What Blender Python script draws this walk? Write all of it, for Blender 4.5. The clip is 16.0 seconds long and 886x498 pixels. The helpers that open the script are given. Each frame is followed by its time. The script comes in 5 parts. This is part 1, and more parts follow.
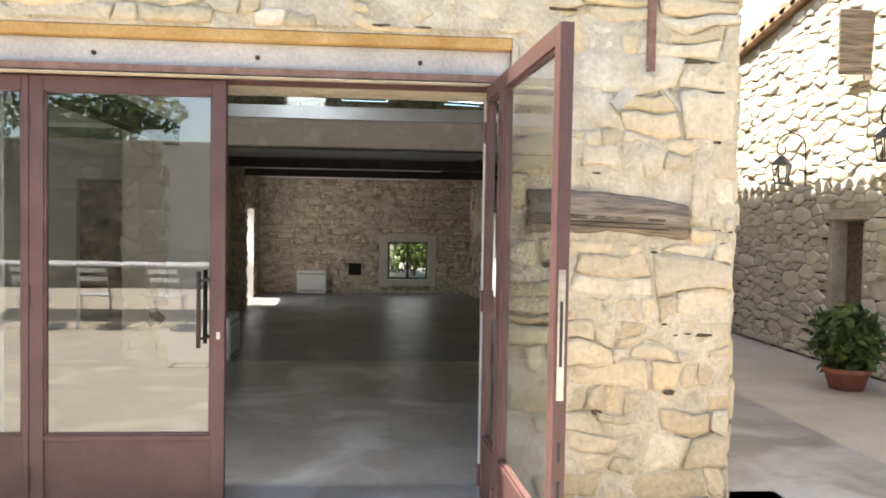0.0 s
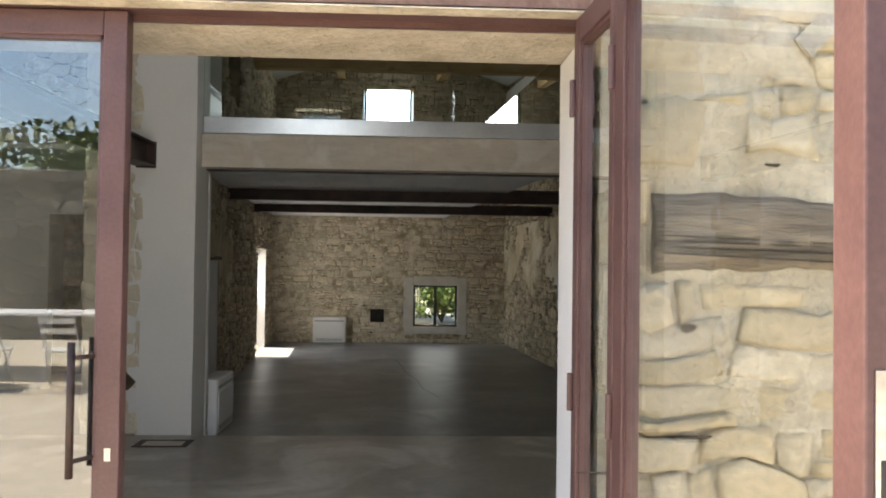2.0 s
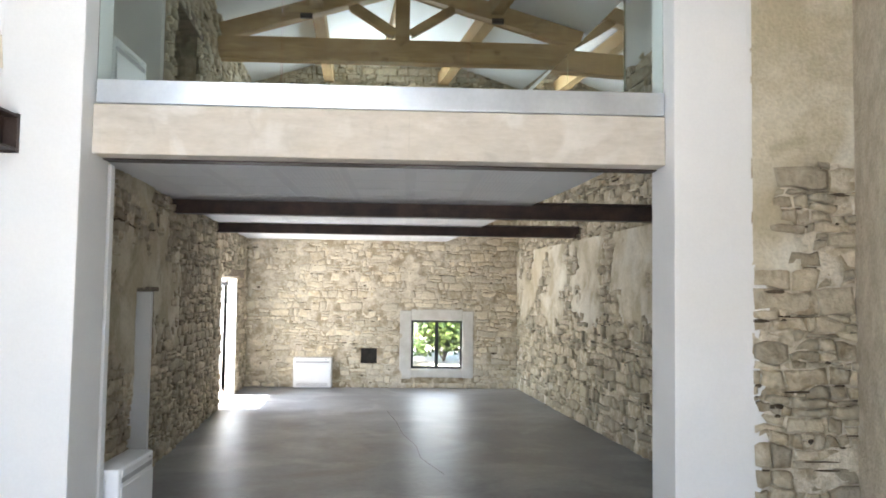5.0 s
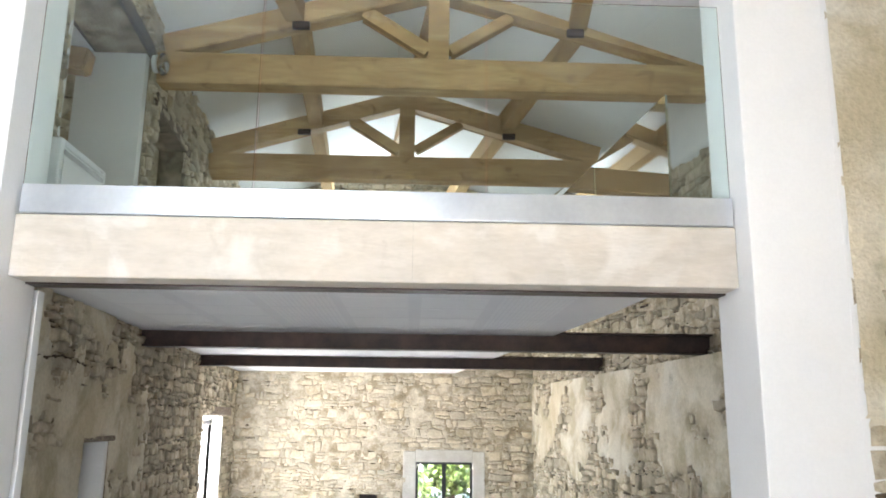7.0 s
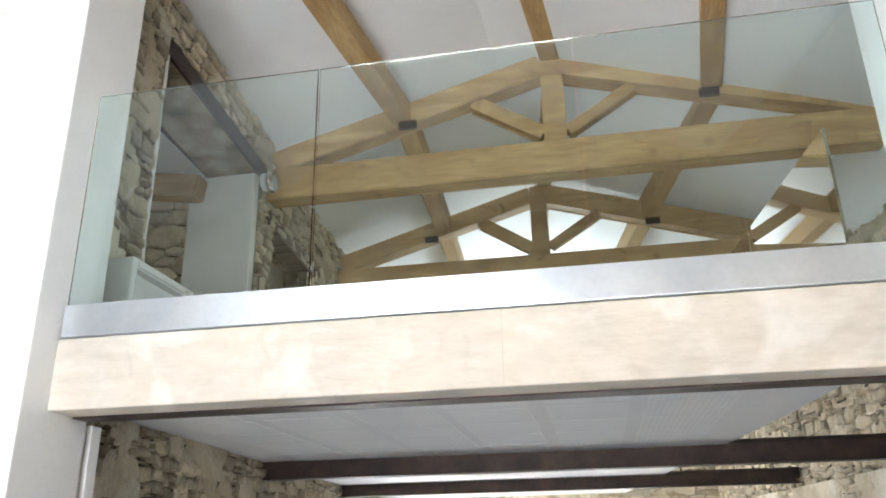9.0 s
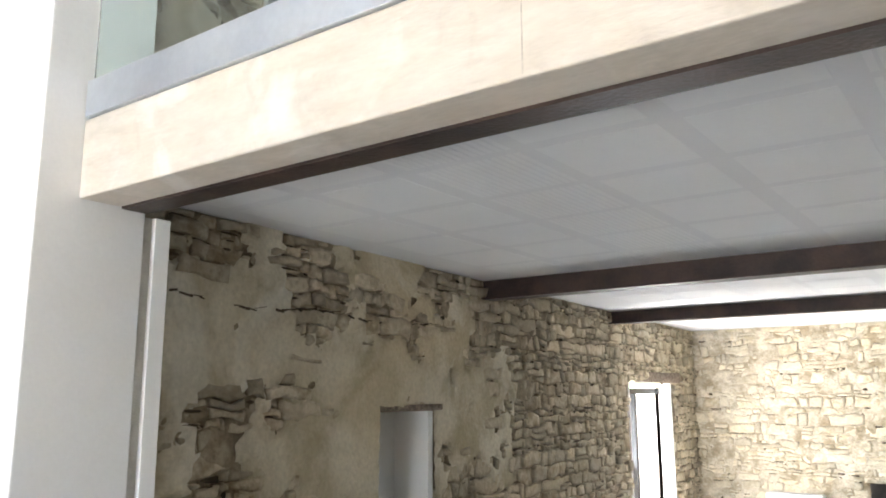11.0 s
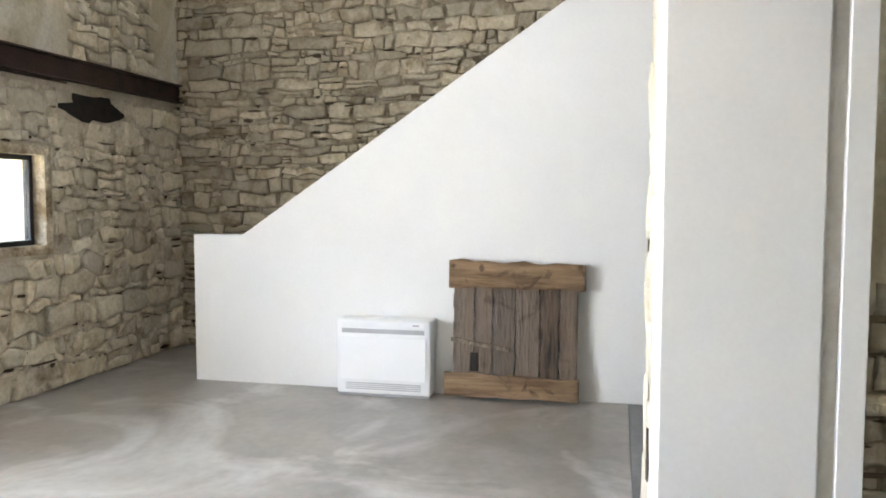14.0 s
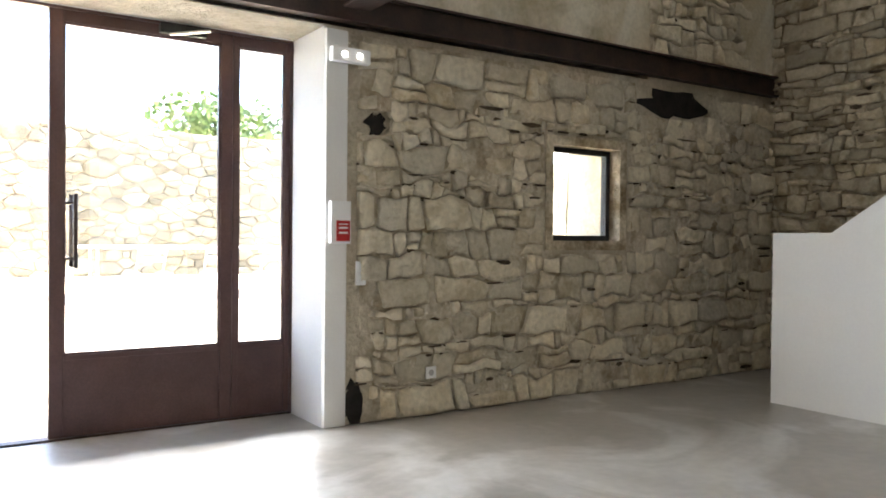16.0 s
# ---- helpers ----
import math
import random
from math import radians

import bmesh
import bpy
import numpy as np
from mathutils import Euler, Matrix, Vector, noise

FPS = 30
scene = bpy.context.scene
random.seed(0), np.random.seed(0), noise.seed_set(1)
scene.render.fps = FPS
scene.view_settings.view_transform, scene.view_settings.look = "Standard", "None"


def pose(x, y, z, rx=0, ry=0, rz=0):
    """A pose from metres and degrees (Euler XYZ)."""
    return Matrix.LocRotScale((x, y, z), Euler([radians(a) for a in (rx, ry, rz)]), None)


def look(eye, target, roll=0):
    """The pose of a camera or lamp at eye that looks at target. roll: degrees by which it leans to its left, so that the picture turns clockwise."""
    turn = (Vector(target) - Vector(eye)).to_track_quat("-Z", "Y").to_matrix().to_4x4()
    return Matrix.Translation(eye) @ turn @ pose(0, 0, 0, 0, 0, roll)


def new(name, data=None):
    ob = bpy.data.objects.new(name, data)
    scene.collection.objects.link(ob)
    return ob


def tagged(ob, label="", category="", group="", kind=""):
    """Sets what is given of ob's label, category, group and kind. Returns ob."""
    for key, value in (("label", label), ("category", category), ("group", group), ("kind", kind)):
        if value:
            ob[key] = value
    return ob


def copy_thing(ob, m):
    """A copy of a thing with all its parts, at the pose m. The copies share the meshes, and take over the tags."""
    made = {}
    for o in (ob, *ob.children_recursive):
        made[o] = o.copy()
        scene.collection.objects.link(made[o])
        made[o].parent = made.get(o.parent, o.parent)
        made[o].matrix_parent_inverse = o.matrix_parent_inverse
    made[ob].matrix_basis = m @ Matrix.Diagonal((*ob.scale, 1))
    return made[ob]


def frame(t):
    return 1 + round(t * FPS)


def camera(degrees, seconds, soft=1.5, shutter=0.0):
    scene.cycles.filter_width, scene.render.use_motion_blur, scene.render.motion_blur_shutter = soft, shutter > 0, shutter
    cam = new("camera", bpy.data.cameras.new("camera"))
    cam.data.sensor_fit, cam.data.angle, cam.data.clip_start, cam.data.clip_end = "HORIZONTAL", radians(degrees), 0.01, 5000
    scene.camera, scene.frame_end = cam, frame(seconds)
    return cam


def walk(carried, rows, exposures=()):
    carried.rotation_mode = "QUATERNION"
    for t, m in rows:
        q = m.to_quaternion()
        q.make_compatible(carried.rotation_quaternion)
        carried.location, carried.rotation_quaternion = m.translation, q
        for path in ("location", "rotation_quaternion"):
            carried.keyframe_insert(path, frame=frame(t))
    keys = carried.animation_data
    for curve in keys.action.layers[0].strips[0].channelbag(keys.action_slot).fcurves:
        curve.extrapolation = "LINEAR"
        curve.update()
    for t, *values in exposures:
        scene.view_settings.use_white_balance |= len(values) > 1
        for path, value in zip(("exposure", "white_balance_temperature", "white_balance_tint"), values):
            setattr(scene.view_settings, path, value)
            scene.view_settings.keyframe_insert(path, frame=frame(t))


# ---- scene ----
cam = camera(58.7, 16.0, soft=1.8)
PATH = [
    (0, (0.947, 0.358, 1.692), (88.07, -0.98, -4.48)),
    (0.5, (0.976, 0.840, 1.683), (88.78, -1.02, -3.24)),
    (1, (1.004, 1.311, 1.698), (89.87, -1.09, -2.29)),
    (1.5, (1.006, 1.790, 1.685), (90.85, -0.83, -1.78)),
    (2, (0.992, 2.262, 1.654), (91.16, -0.74, -2.55)),
    (2.5, (0.987, 2.728, 1.642), (91.50, -1.47, -2.36)),
    (2.6, (0.980, 2.815, 1.644), (91.51, -1.52, -2.34)),
    (3, (0.964, 3.207, 1.607), (91.59, -0.55, -2.45)),
    (3.2, (0.962, 3.392, 1.594), (91.70, -0.42, -2.51)),
    (5.3, (1.051, 5.033, 1.709), (93.78, -0.90, -2.52)),
    (5.5, (1.057, 5.132, 1.720), (94.18, -0.83, -1.90)),
    (6, (1.009, 5.440, 1.787), (96.15, -0.84, -1.81)),
    (6.5, (1.023, 5.751, 1.825), (98.92, -0.57, -1.94)),
    (7, (1.043, 6.024, 1.875), (102.41, -0.61, -2.22)),
    (7.5, (1.038, 6.247, 1.929), (107.82, 0.25, -2.76)),
    (8, (1.057, 6.410, 1.984), (111.61, 1.48, -0.90)),
    (8.2, (1.076, 6.459, 1.984), (112.26, 1.72, 0.74)),
    (10.3, (1.985, 7.985, 1.925), (104.20, -0.40, 27.20)),
    (10.5, (2.010, 8.130, 1.889), (103.17, -0.46, 28.82)),
    (11, (1.978, 8.464, 1.800), (100.46, 0.20, 36.11)),
    (11.5, (2.016, 8.743, 1.790), (96.36, -1.00, 47.63)),
    (12, (2.125, 9.060, 1.795), (93.23, -0.98, 59.00)),
    (12.5, (2.038, 9.547, 1.830), (89.72, -0.76, 73.41)),
    (13, (1.955, 9.682, 1.717), (87.08, -1.55, 84.33)),
    (13.5, (1.718, 9.751, 1.684), (85.54, -0.34, 93.18)),
    (14, (1.521, 9.804, 1.563), (86.07, -0.09, 102.52)),
    (14.5, (1.246, 9.894, 1.475), (85.64, -0.40, 115.71)),
    (15, (1.020, 9.860, 1.429), (85.41, -0.10, 127.40)),
    (15.5, (0.824, 9.770, 1.310), (87.05, -0.00, 137.14)),
    (15.8, (0.768, 9.777, 1.203), (88.60, -0.55, 142.53)),
    (16, (0.674, 9.786, 1.164), (89.27, -0.55, 146.59)),
]

walk(cam, [(t, pose(*p, *r)) for t, p, r in PATH],
     exposures=[(0.0, 1.8, 6800, 10), (1.5, 1.75, 6900, 10), (2.5, 2.5, 6900, 10), (3.2, 3.1, 6500, 10), (4.2, 3.9, 6200, 10), (5.5, 4.25, 6050, 11), (8.0, 4.68, 6050, 11),
                (10.5, 4.6, 6150, 11), (12.5, 5.24, 6350, 11), (14.4, 5.15, 6250, 11), (15.3, 5.0, 6650, 10), (16.0, 4.3, 6600, 11)])

# ---- world and light ----
SUN_WAY = Vector((0.55, 0.0, -1.0)).normalized()
world = bpy.data.worlds.new("world")
scene.world = world
world.use_nodes = True
wn = world.node_tree
sky = wn.nodes.new("ShaderNodeTexSky")
sky.sky_type = "NISHITA"
sky.sun_disc = False
sky.sun_elevation = math.asin(-SUN_WAY.z)
sky.sun_rotation = math.atan2(-SUN_WAY.x, -SUN_WAY.y)
wn.links.new(sky.outputs[0], wn.nodes["Background"].inputs[0])
wn.nodes["Background"].inputs[1].default_value = 0.14
sun_data = bpy.data.lights.new("sun", "SUN")
sun_data.energy, sun_data.angle, sun_data.color = 5.0, radians(0.55), (1.0, 0.95, 0.87)
sun = new("sun", sun_data)
sun.matrix_world = look((0, 0, 30), Vector((0, 0, 30)) + SUN_WAY)


def window_light(x, y, z, w, h, rx, rz, power):
    """Skylight standing in an opening, facing inwards."""
    d = bpy.data.lights.new("skylight", "AREA")
    d.shape, d.size, d.size_y, d.energy, d.color = "RECTANGLE", w, h, power, (0.93, 0.97, 1.0)
    ob = new("skylight", d)
    ob.matrix_world = pose(x, y, z, rx, 0, rz)
    return ob


window_light(0.1, 5.36, 1.25, 2.8, 2.3, 90, 0, 6.5)
window_light(1.65, 20.76, 0.70, 0.9, 0.9, 90, 180, 1.0)
window_light(0.48, 20.76, 5.3, 1.0, 0.9, 90, 180, 6)
window_light(-2.26, 18.6, 0.85, 1.6, 1.9, 118, -90, 6.5)
window_light(-0.465, 5.34, 3.72, 0.7, 0.8, 135, 0, 6)


# ---- materials ----
def mat(name, c1, c2, scale=6.0, rough=0.8, bump=0.15, fine=60.0, metal=0.0, spread=0.5, spec=0.4, c3=None, island=False, rand=False, stain=0.0, dist=0.02, grain=0.45, stretch=None, vary=(0.58, 1.14), detail=6, dust=None):
    """Two tones mixed by coarse noise, fine grain in tone and relief; optional third tone per piece."""
    m = bpy.data.materials.new(name)
    m.use_nodes = True
    t = m.node_tree
    n, l = t.nodes, t.links
    b = n["Principled BSDF"]
    co = n.new("ShaderNodeTexCoord")
    a = n.new("ShaderNodeTexNoise")
    a.inputs["Scale"].default_value, a.inputs["Detail"].default_value, a.inputs["Roughness"].default_value = scale, detail, 0.6
    f = n.new("ShaderNodeTexNoise")
    f.inputs["Scale"].default_value, f.inputs["Detail"].default_value = fine, 4
    geo = n.new("ShaderNodeNewGeometry")
    for q in (a, f):
        if stretch:
            vm = n.new("ShaderNodeVectorMath")
            vm.operation = "MULTIPLY"
            vm.inputs[1].default_value = stretch
            l.new(geo.outputs["Position"], vm.inputs[0])
            l.new(vm.outputs[0], q.inputs["Vector"])
        else:
            l.new(geo.outputs["Position"], q.inputs["Vector"])
    tone = n.new("ShaderNodeMapRange")
    tone.inputs[1].default_value, tone.inputs[2].default_value = 0.5 - spread * 0.35, 0.5 + spread * 0.35
    l.new(a.outputs["Fac"], tone.inputs[0])
    two = n.new("ShaderNodeMix")
    two.data_type = "RGBA"
    two.inputs[6].default_value, two.inputs[7].default_value = (*c1, 1), (*c2, 1)
    l.new(tone.outputs[0], two.inputs[0])
    out = two.outputs[2]
    if c3:
        mix = n.new("ShaderNodeMix")
        mix.data_type = "RGBA"
        if rand or island:
            src = n.new("ShaderNodeObjectInfo").outputs["Random"] if rand else geo.outputs["Random Per Island"]
        else:
            s2 = n.new("ShaderNodeTexNoise")
            s2.inputs["Scale"].default_value, s2.inputs["Detail"].default_value = scale * 0.3, 5
            l.new(geo.outputs["Position"], s2.inputs["Vector"])
            sm = n.new("ShaderNodeMapRange")
            sm.inputs[1].default_value, sm.inputs[2].default_value = 0.3, 0.8
            l.new(s2.outputs["Fac"], sm.inputs[0])
            src = sm.outputs[0]
        l.new(src, mix.inputs[0])
        l.new(out, mix.inputs[6])
        mix.inputs[7].default_value = (*c3, 1)
        out = mix.outputs[2]
        if rand or island:
            val = n.new("ShaderNodeMath")
            val.operation = "MULTIPLY"
            l.new(src, val.inputs[0])
            val.inputs[1].default_value = 7.31
            fr = n.new("ShaderNodeMath")
            fr.operation = "FRACT"
            l.new(val.outputs[0], fr.inputs[0])
            vr = n.new("ShaderNodeMapRange")
            vr.inputs[3].default_value, vr.inputs[4].default_value = vary
            l.new(fr.outputs[0], vr.inputs[0])
            vm = n.new("ShaderNodeMix")
            vm.data_type, vm.blend_type = "RGBA", "MULTIPLY"
            vm.inputs[0].default_value = 1.0
            l.new(out, vm.inputs[6])
            l.new(vr.outputs[0], vm.inputs[7])
            out = vm.outputs[2]
    for colour, size, low, high, most in dust or ():
        dn = n.new("ShaderNodeTexNoise")
        dn.inputs["Scale"].default_value, dn.inputs["Detail"].default_value, dn.inputs["Distortion"].default_value = size, 9, 1.1
        l.new(geo.outputs["Position"], dn.inputs["Vector"])
        dr = n.new("ShaderNodeMapRange")
        dr.inputs[1].default_value, dr.inputs[2].default_value, dr.inputs[4].default_value = low, high, most
        l.new(dn.outputs["Fac"], dr.inputs[0])
        dm = n.new("ShaderNodeMix")
        dm.data_type = "RGBA"
        dm.inputs[7].default_value = (*colour, 1)
        l.new(dr.outputs[0], dm.inputs[0])
        l.new(out, dm.inputs[6])
        out = dm.outputs[2]
    g = n.new("ShaderNodeMix")
    g.data_type, g.blend_type = "RGBA", "MULTIPLY"
    g.inputs[0].default_value = grain
    gr = n.new("ShaderNodeMapRange")
    gr.inputs[1].default_value, gr.inputs[2].default_value, gr.inputs[3].default_value, gr.inputs[4].default_value = 0.3, 0.7, 0.62, 1.1
    l.new(f.outputs["Fac"], gr.inputs[0])
    l.new(out, g.inputs[6])
    l.new(gr.outputs[0], g.inputs[7])
    l.new(g.outputs[2], b.inputs["Base Color"])
    b.inputs["Roughness"].default_value, b.inputs["Metallic"].default_value = rough, metal
    b.inputs["Specular IOR Level"].default_value = spec
    if stain:
        rr = n.new("ShaderNodeMapRange")
        rr.inputs[1].default_value, rr.inputs[2].default_value, rr.inputs[3].default_value, rr.inputs[4].default_value = 0.15, 0.85, rough - stain, rough + stain
        l.new(a.outputs["Fac"], rr.inputs[0])
        l.new(rr.outputs[0], b.inputs["Roughness"])
    if bump:
        add = n.new("ShaderNodeMath")
        add.operation = "ADD"
        l.new(a.outputs["Fac"], add.inputs[0])
        l.new(f.outputs["Fac"], add.inputs[1])
        bp = n.new("ShaderNodeBump")
        bp.inputs["Strength"].default_value, bp.inputs["Distance"].default_value = bump, dist
        l.new(add.outputs[0], bp.inputs["Height"])
        l.new(bp.outputs[0], b.inputs["Normal"])
    return m


def glass_mat(name, tint=(0.93, 0.97, 0.95), ior=1.5):
    m = bpy.data.materials.new(name)
    m.use_nodes = True
    b = m.node_tree.nodes["Principled BSDF"]
    b.inputs["Base Color"].default_value = (*tint, 1)
    b.inputs["Roughness"].default_value, b.inputs["Transmission Weight"].default_value, b.inputs["IOR"].default_value = 0.0, 1.0, ior
    return m


M_STONE_OUT = mat("facade_stone", (0.47, 0.40, 0.29), (0.68, 0.61, 0.49), 5, 0.9, 0.7, 30, c3=(0.56, 0.45, 0.28), rand=True, vary=(0.80, 1.12))
M_STONE_OUT_J = mat("facade_stone_far", (0.47, 0.40, 0.29), (0.68, 0.61, 0.49), 5, 0.9, 0.7, 30, c3=(0.56, 0.45, 0.28), island=True, vary=(0.80, 1.12))
M_STONE_PALE = mat("pale_limestone", (0.62, 0.555, 0.43), (0.78, 0.715, 0.58), 5, 0.9, 0.5, 38, c3=(0.70, 0.63, 0.50), rand=True, vary=(0.86, 1.08), grain=0.3)
M_STONE_PALE_J = mat("pale_limestone_far", (0.62, 0.555, 0.43), (0.78, 0.715, 0.58), 5, 0.9, 0.5, 38, c3=(0.70, 0.63, 0.50), island=True, vary=(0.86, 1.08), grain=0.3)
M_STONE_IN = mat("limestone_rubble", (0.49, 0.385, 0.235), (0.78, 0.69, 0.52), 8, 0.9, 0.9, 26, c3=(0.64, 0.56, 0.42), rand=True, spread=0.35, vary=(0.76, 1.12))
M_STONE_IN_J = mat("limestone_rubble_small", (0.49, 0.385, 0.235), (0.78, 0.69, 0.52), 8, 0.9, 0.9, 26, c3=(0.64, 0.56, 0.42), island=True, spread=0.35, vary=(0.76, 1.12))
M_MORTAR_FLUSH = mat("pale_pointing", (0.36, 0.29, 0.19), (0.72, 0.65, 0.52), 5, 0.95, 0.9, 32, spread=0.35)
M_STONE_OLD = mat("dark_old_rubble", (0.37, 0.295, 0.185), (0.65, 0.57, 0.43), 8, 0.9, 0.9, 26, c3=(0.51, 0.44, 0.32), rand=True, spread=0.35, vary=(0.66, 1.12))
M_STONE_OLD_J = mat("dark_old_rubble_small", (0.37, 0.295, 0.185), (0.65, 0.57, 0.43), 8, 0.9, 0.9, 26, c3=(0.51, 0.44, 0.32), island=True, spread=0.35, vary=(0.66, 1.12))
M_STONE_FAR = mat("limewashed_rubble", (0.56, 0.46, 0.30), (0.80, 0.72, 0.55), 8, 0.9, 0.8, 26, c3=(0.70, 0.63, 0.49), rand=True, spread=0.35, vary=(0.74, 1.12))
M_STONE_FAR_J = mat("limewashed_rubble_small", (0.56, 0.46, 0.30), (0.80, 0.72, 0.55), 8, 0.9, 0.8, 26, c3=(0.70, 0.63, 0.49), island=True, spread=0.35, vary=(0.74, 1.12))
M_MORTAR_OUT = mat("facade_mortar", (0.44, 0.375, 0.275), (0.62, 0.55, 0.43), 6, 0.95, 0.8, 40)
M_MORTAR_IN = mat("lime_mortar", (0.24, 0.175, 0.095), (0.68, 0.59, 0.44), 4, 0.95, 0.9, 32, spread=0.35)
M_EARTH = mat("earthy_lime_joint", (0.14, 0.105, 0.065), (0.44, 0.37, 0.26), 5, 0.95, 0.8, 34, spread=0.4)
M_PALE_MORTAR = mat("pale_lime_mortar", (0.56, 0.50, 0.39), (0.72, 0.66, 0.55), 6, 0.95, 0.6, 40, grain=0.3)
M_STONE_DARK = mat("grey_garden_stone", (0.12, 0.10, 0.07), (0.25, 0.215, 0.16), 5, 0.9, 0.7, 30, c3=(0.24, 0.21, 0.16), rand=True)
M_STONE_DARK_J = mat("grey_garden_stone_far", (0.12, 0.10, 0.07), (0.25, 0.215, 0.16), 5, 0.9, 0.7, 30, c3=(0.24, 0.21, 0.16), island=True)
M_PALE_PLASTER = mat("rough_pale_plaster", (0.56, 0.53, 0.47), (0.68, 0.66, 0.61), 4, 0.9, 0.4, 40, grain=0.2)
M_OLD_PLASTER = mat("old_lime_plaster", (0.42, 0.365, 0.25), (0.72, 0.67, 0.55), 2.2, 0.92, 0.5, 34, c3=(0.55, 0.47, 0.32), grain=0.35, spread=0.28, dust=[((0.36, 0.30, 0.18), 1.6, 0.54, 0.68, 0.6), ((0.74, 0.71, 0.62), 1.1, 0.53, 0.64, 0.55)])
M_WHITE = mat("white_plaster", (0.76, 0.75, 0.73), (0.80, 0.79, 0.77), 1.2, 0.75, 0.04, 60, grain=0.07)
M_CEIL = mat("white_ceiling_board", (0.82, 0.82, 0.83), (0.85, 0.85, 0.86), 1.5, 0.8, 0.02, 60, grain=0.05)
# Greyer base for the bands; also puts the slots' shade into the colour.
M_CEIL_BACK = mat("grey_band_and_slot_shade", (0.77, 0.77, 0.785), (0.80, 0.80, 0.815), 1.5, 0.9, 0.02, 60, grain=0.05)
M_CONCRETE = mat("board_marked_concrete", (0.46, 0.415, 0.345), (0.59, 0.545, 0.48), 10, 0.8, 0.12, 50, c3=(0.60, 0.53, 0.44), grain=0.15, spread=0.5, stretch=(0.45, 1, 1.6), dust=[((0.70, 0.66, 0.60), 2.6, 0.54, 0.66, 0.6), ((0.38, 0.335, 0.27), 3.4, 0.58, 0.72, 0.5)])
M_FLOOR_HALL = mat("pale_concrete_screed", (0.22, 0.20, 0.175), (0.46, 0.437, 0.405), 1.7, 0.31, 0.012, 14, c3=(0.33, 0.295, 0.25), stain=0.05, spec=0.55, grain=0.3, spread=0.55, detail=8, dust=[((0.60, 0.58, 0.55), 0.9, 0.49, 0.62, 0.85), ((0.20, 0.17, 0.13), 1.3, 0.56, 0.72, 0.5)])
M_FLOOR = mat("power_floated_concrete", (0.13, 0.132, 0.134), (0.38, 0.382, 0.385), 1.2, 0.40, 0.004, 16, c3=(0.19, 0.188, 0.185), stain=0.05, spec=0.42, grain=0.3, spread=0.55, detail=8, dust=[((0.42, 0.42, 0.41), 0.7, 0.52, 0.68, 0.7), ((0.15, 0.12, 0.08), 0.55, 0.54, 0.70, 0.6)])
M_FRAME = mat("mauve_brown_painted_steel", (0.088, 0.044, 0.040), (0.125, 0.066, 0.058), 4, 0.45, 0.06, 80)
M_DARK = mat("dark_rusted_steel", (0.030, 0.022, 0.019), (0.075, 0.045, 0.034), 5, 0.5, 0.2, 60, metal=0.3)
M_BLACK = mat("black_window_frame", (0.015, 0.015, 0.016), (0.03, 0.03, 0.03), 8, 0.4, 0.03)
M_GALV = mat("galvanised_steel", (0.66, 0.69, 0.74), (0.80, 0.83, 0.87), 3, 0.34, 0.02, 40, metal=0.8, grain=0.10)
# Dark brown for cracks; also paints the shade under stones and in a hole.
M_CRACK_AND_SHADE = mat("dark_crack_and_gap_shade", (0.05, 0.036, 0.022), (0.12, 0.09, 0.055), 9, 0.95, 0.3)
M_LINTEL = mat("lintel_old_timber_steel", (0.42, 0.40, 0.37), (0.55, 0.52, 0.48), 3, 0.7, 0.2, 50)
M_OCHRE = mat("ochre_rusted_edge", (0.40, 0.22, 0.06), (0.52, 0.34, 0.14), 3, 0.8, 0.3, 50)
M_OAK = mat("oak_truss_timber", (0.40, 0.245, 0.095), (0.62, 0.44, 0.21), 7, 0.7, 0.35, 40, stretch=(0.14, 1, 1), c3=(0.46, 0.29, 0.13), spread=0.35, dust=[((0.22, 0.115, 0.045), 5.0, 0.60, 0.70, 0.6)])
M_OAK_Y = mat("oak_purlin_timber", (0.40, 0.245, 0.095), (0.62, 0.44, 0.21), 7, 0.7, 0.25, 40, stretch=(1, 0.18, 1), c3=(0.42, 0.27, 0.12))
M_OLDWOOD = mat("weathered_grey_timber", (0.10, 0.075, 0.055), (0.36, 0.29, 0.22), 26, 0.85, 1.0, 70, stretch=(0.10, 1, 1))
M_HATCH = mat("dark_old_boards", (0.045, 0.030, 0.02), (0.25, 0.17, 0.11), 14, 0.8, 0.8, 60, c3=(0.16, 0.125, 0.095), rand=True, stretch=(1, 1, 0.12), vary=(0.7, 1.25), dust=[((0.03, 0.022, 0.016), 4.0, 0.55, 0.68, 0.7)])
M_HATCH_RAIL = mat("brown_old_rail", (0.13, 0.075, 0.035), (0.33, 0.215, 0.12), 14, 0.8, 0.8, 60, stretch=(1, 0.12, 1), dust=[((0.05, 0.028, 0.014), 6.0, 0.58, 0.66, 0.7)])
M_RUST = mat("brown_rusty_iron", (0.16, 0.085, 0.06), (0.28, 0.17, 0.13), 8, 0.8, 0.3, 60)
M_CEMENT = mat("grey_cement", (0.42, 0.39, 0.33), (0.54, 0.50, 0.42), 8, 0.9, 0.5, 50)
M_PLASTIC = mat("white_plastic", (0.80, 0.80, 0.80), (0.84, 0.84, 0.84), 2, 0.35, 0.0, grain=0.03)
M_GREY = mat("grey_plastic", (0.38, 0.38, 0.39), (0.45, 0.45, 0.46), 2, 0.45, 0.0, grain=0.05)
M_RED = mat("red_plastic", (0.45, 0.02, 0.02), (0.55, 0.03, 0.03), 2, 0.4, 0.0)
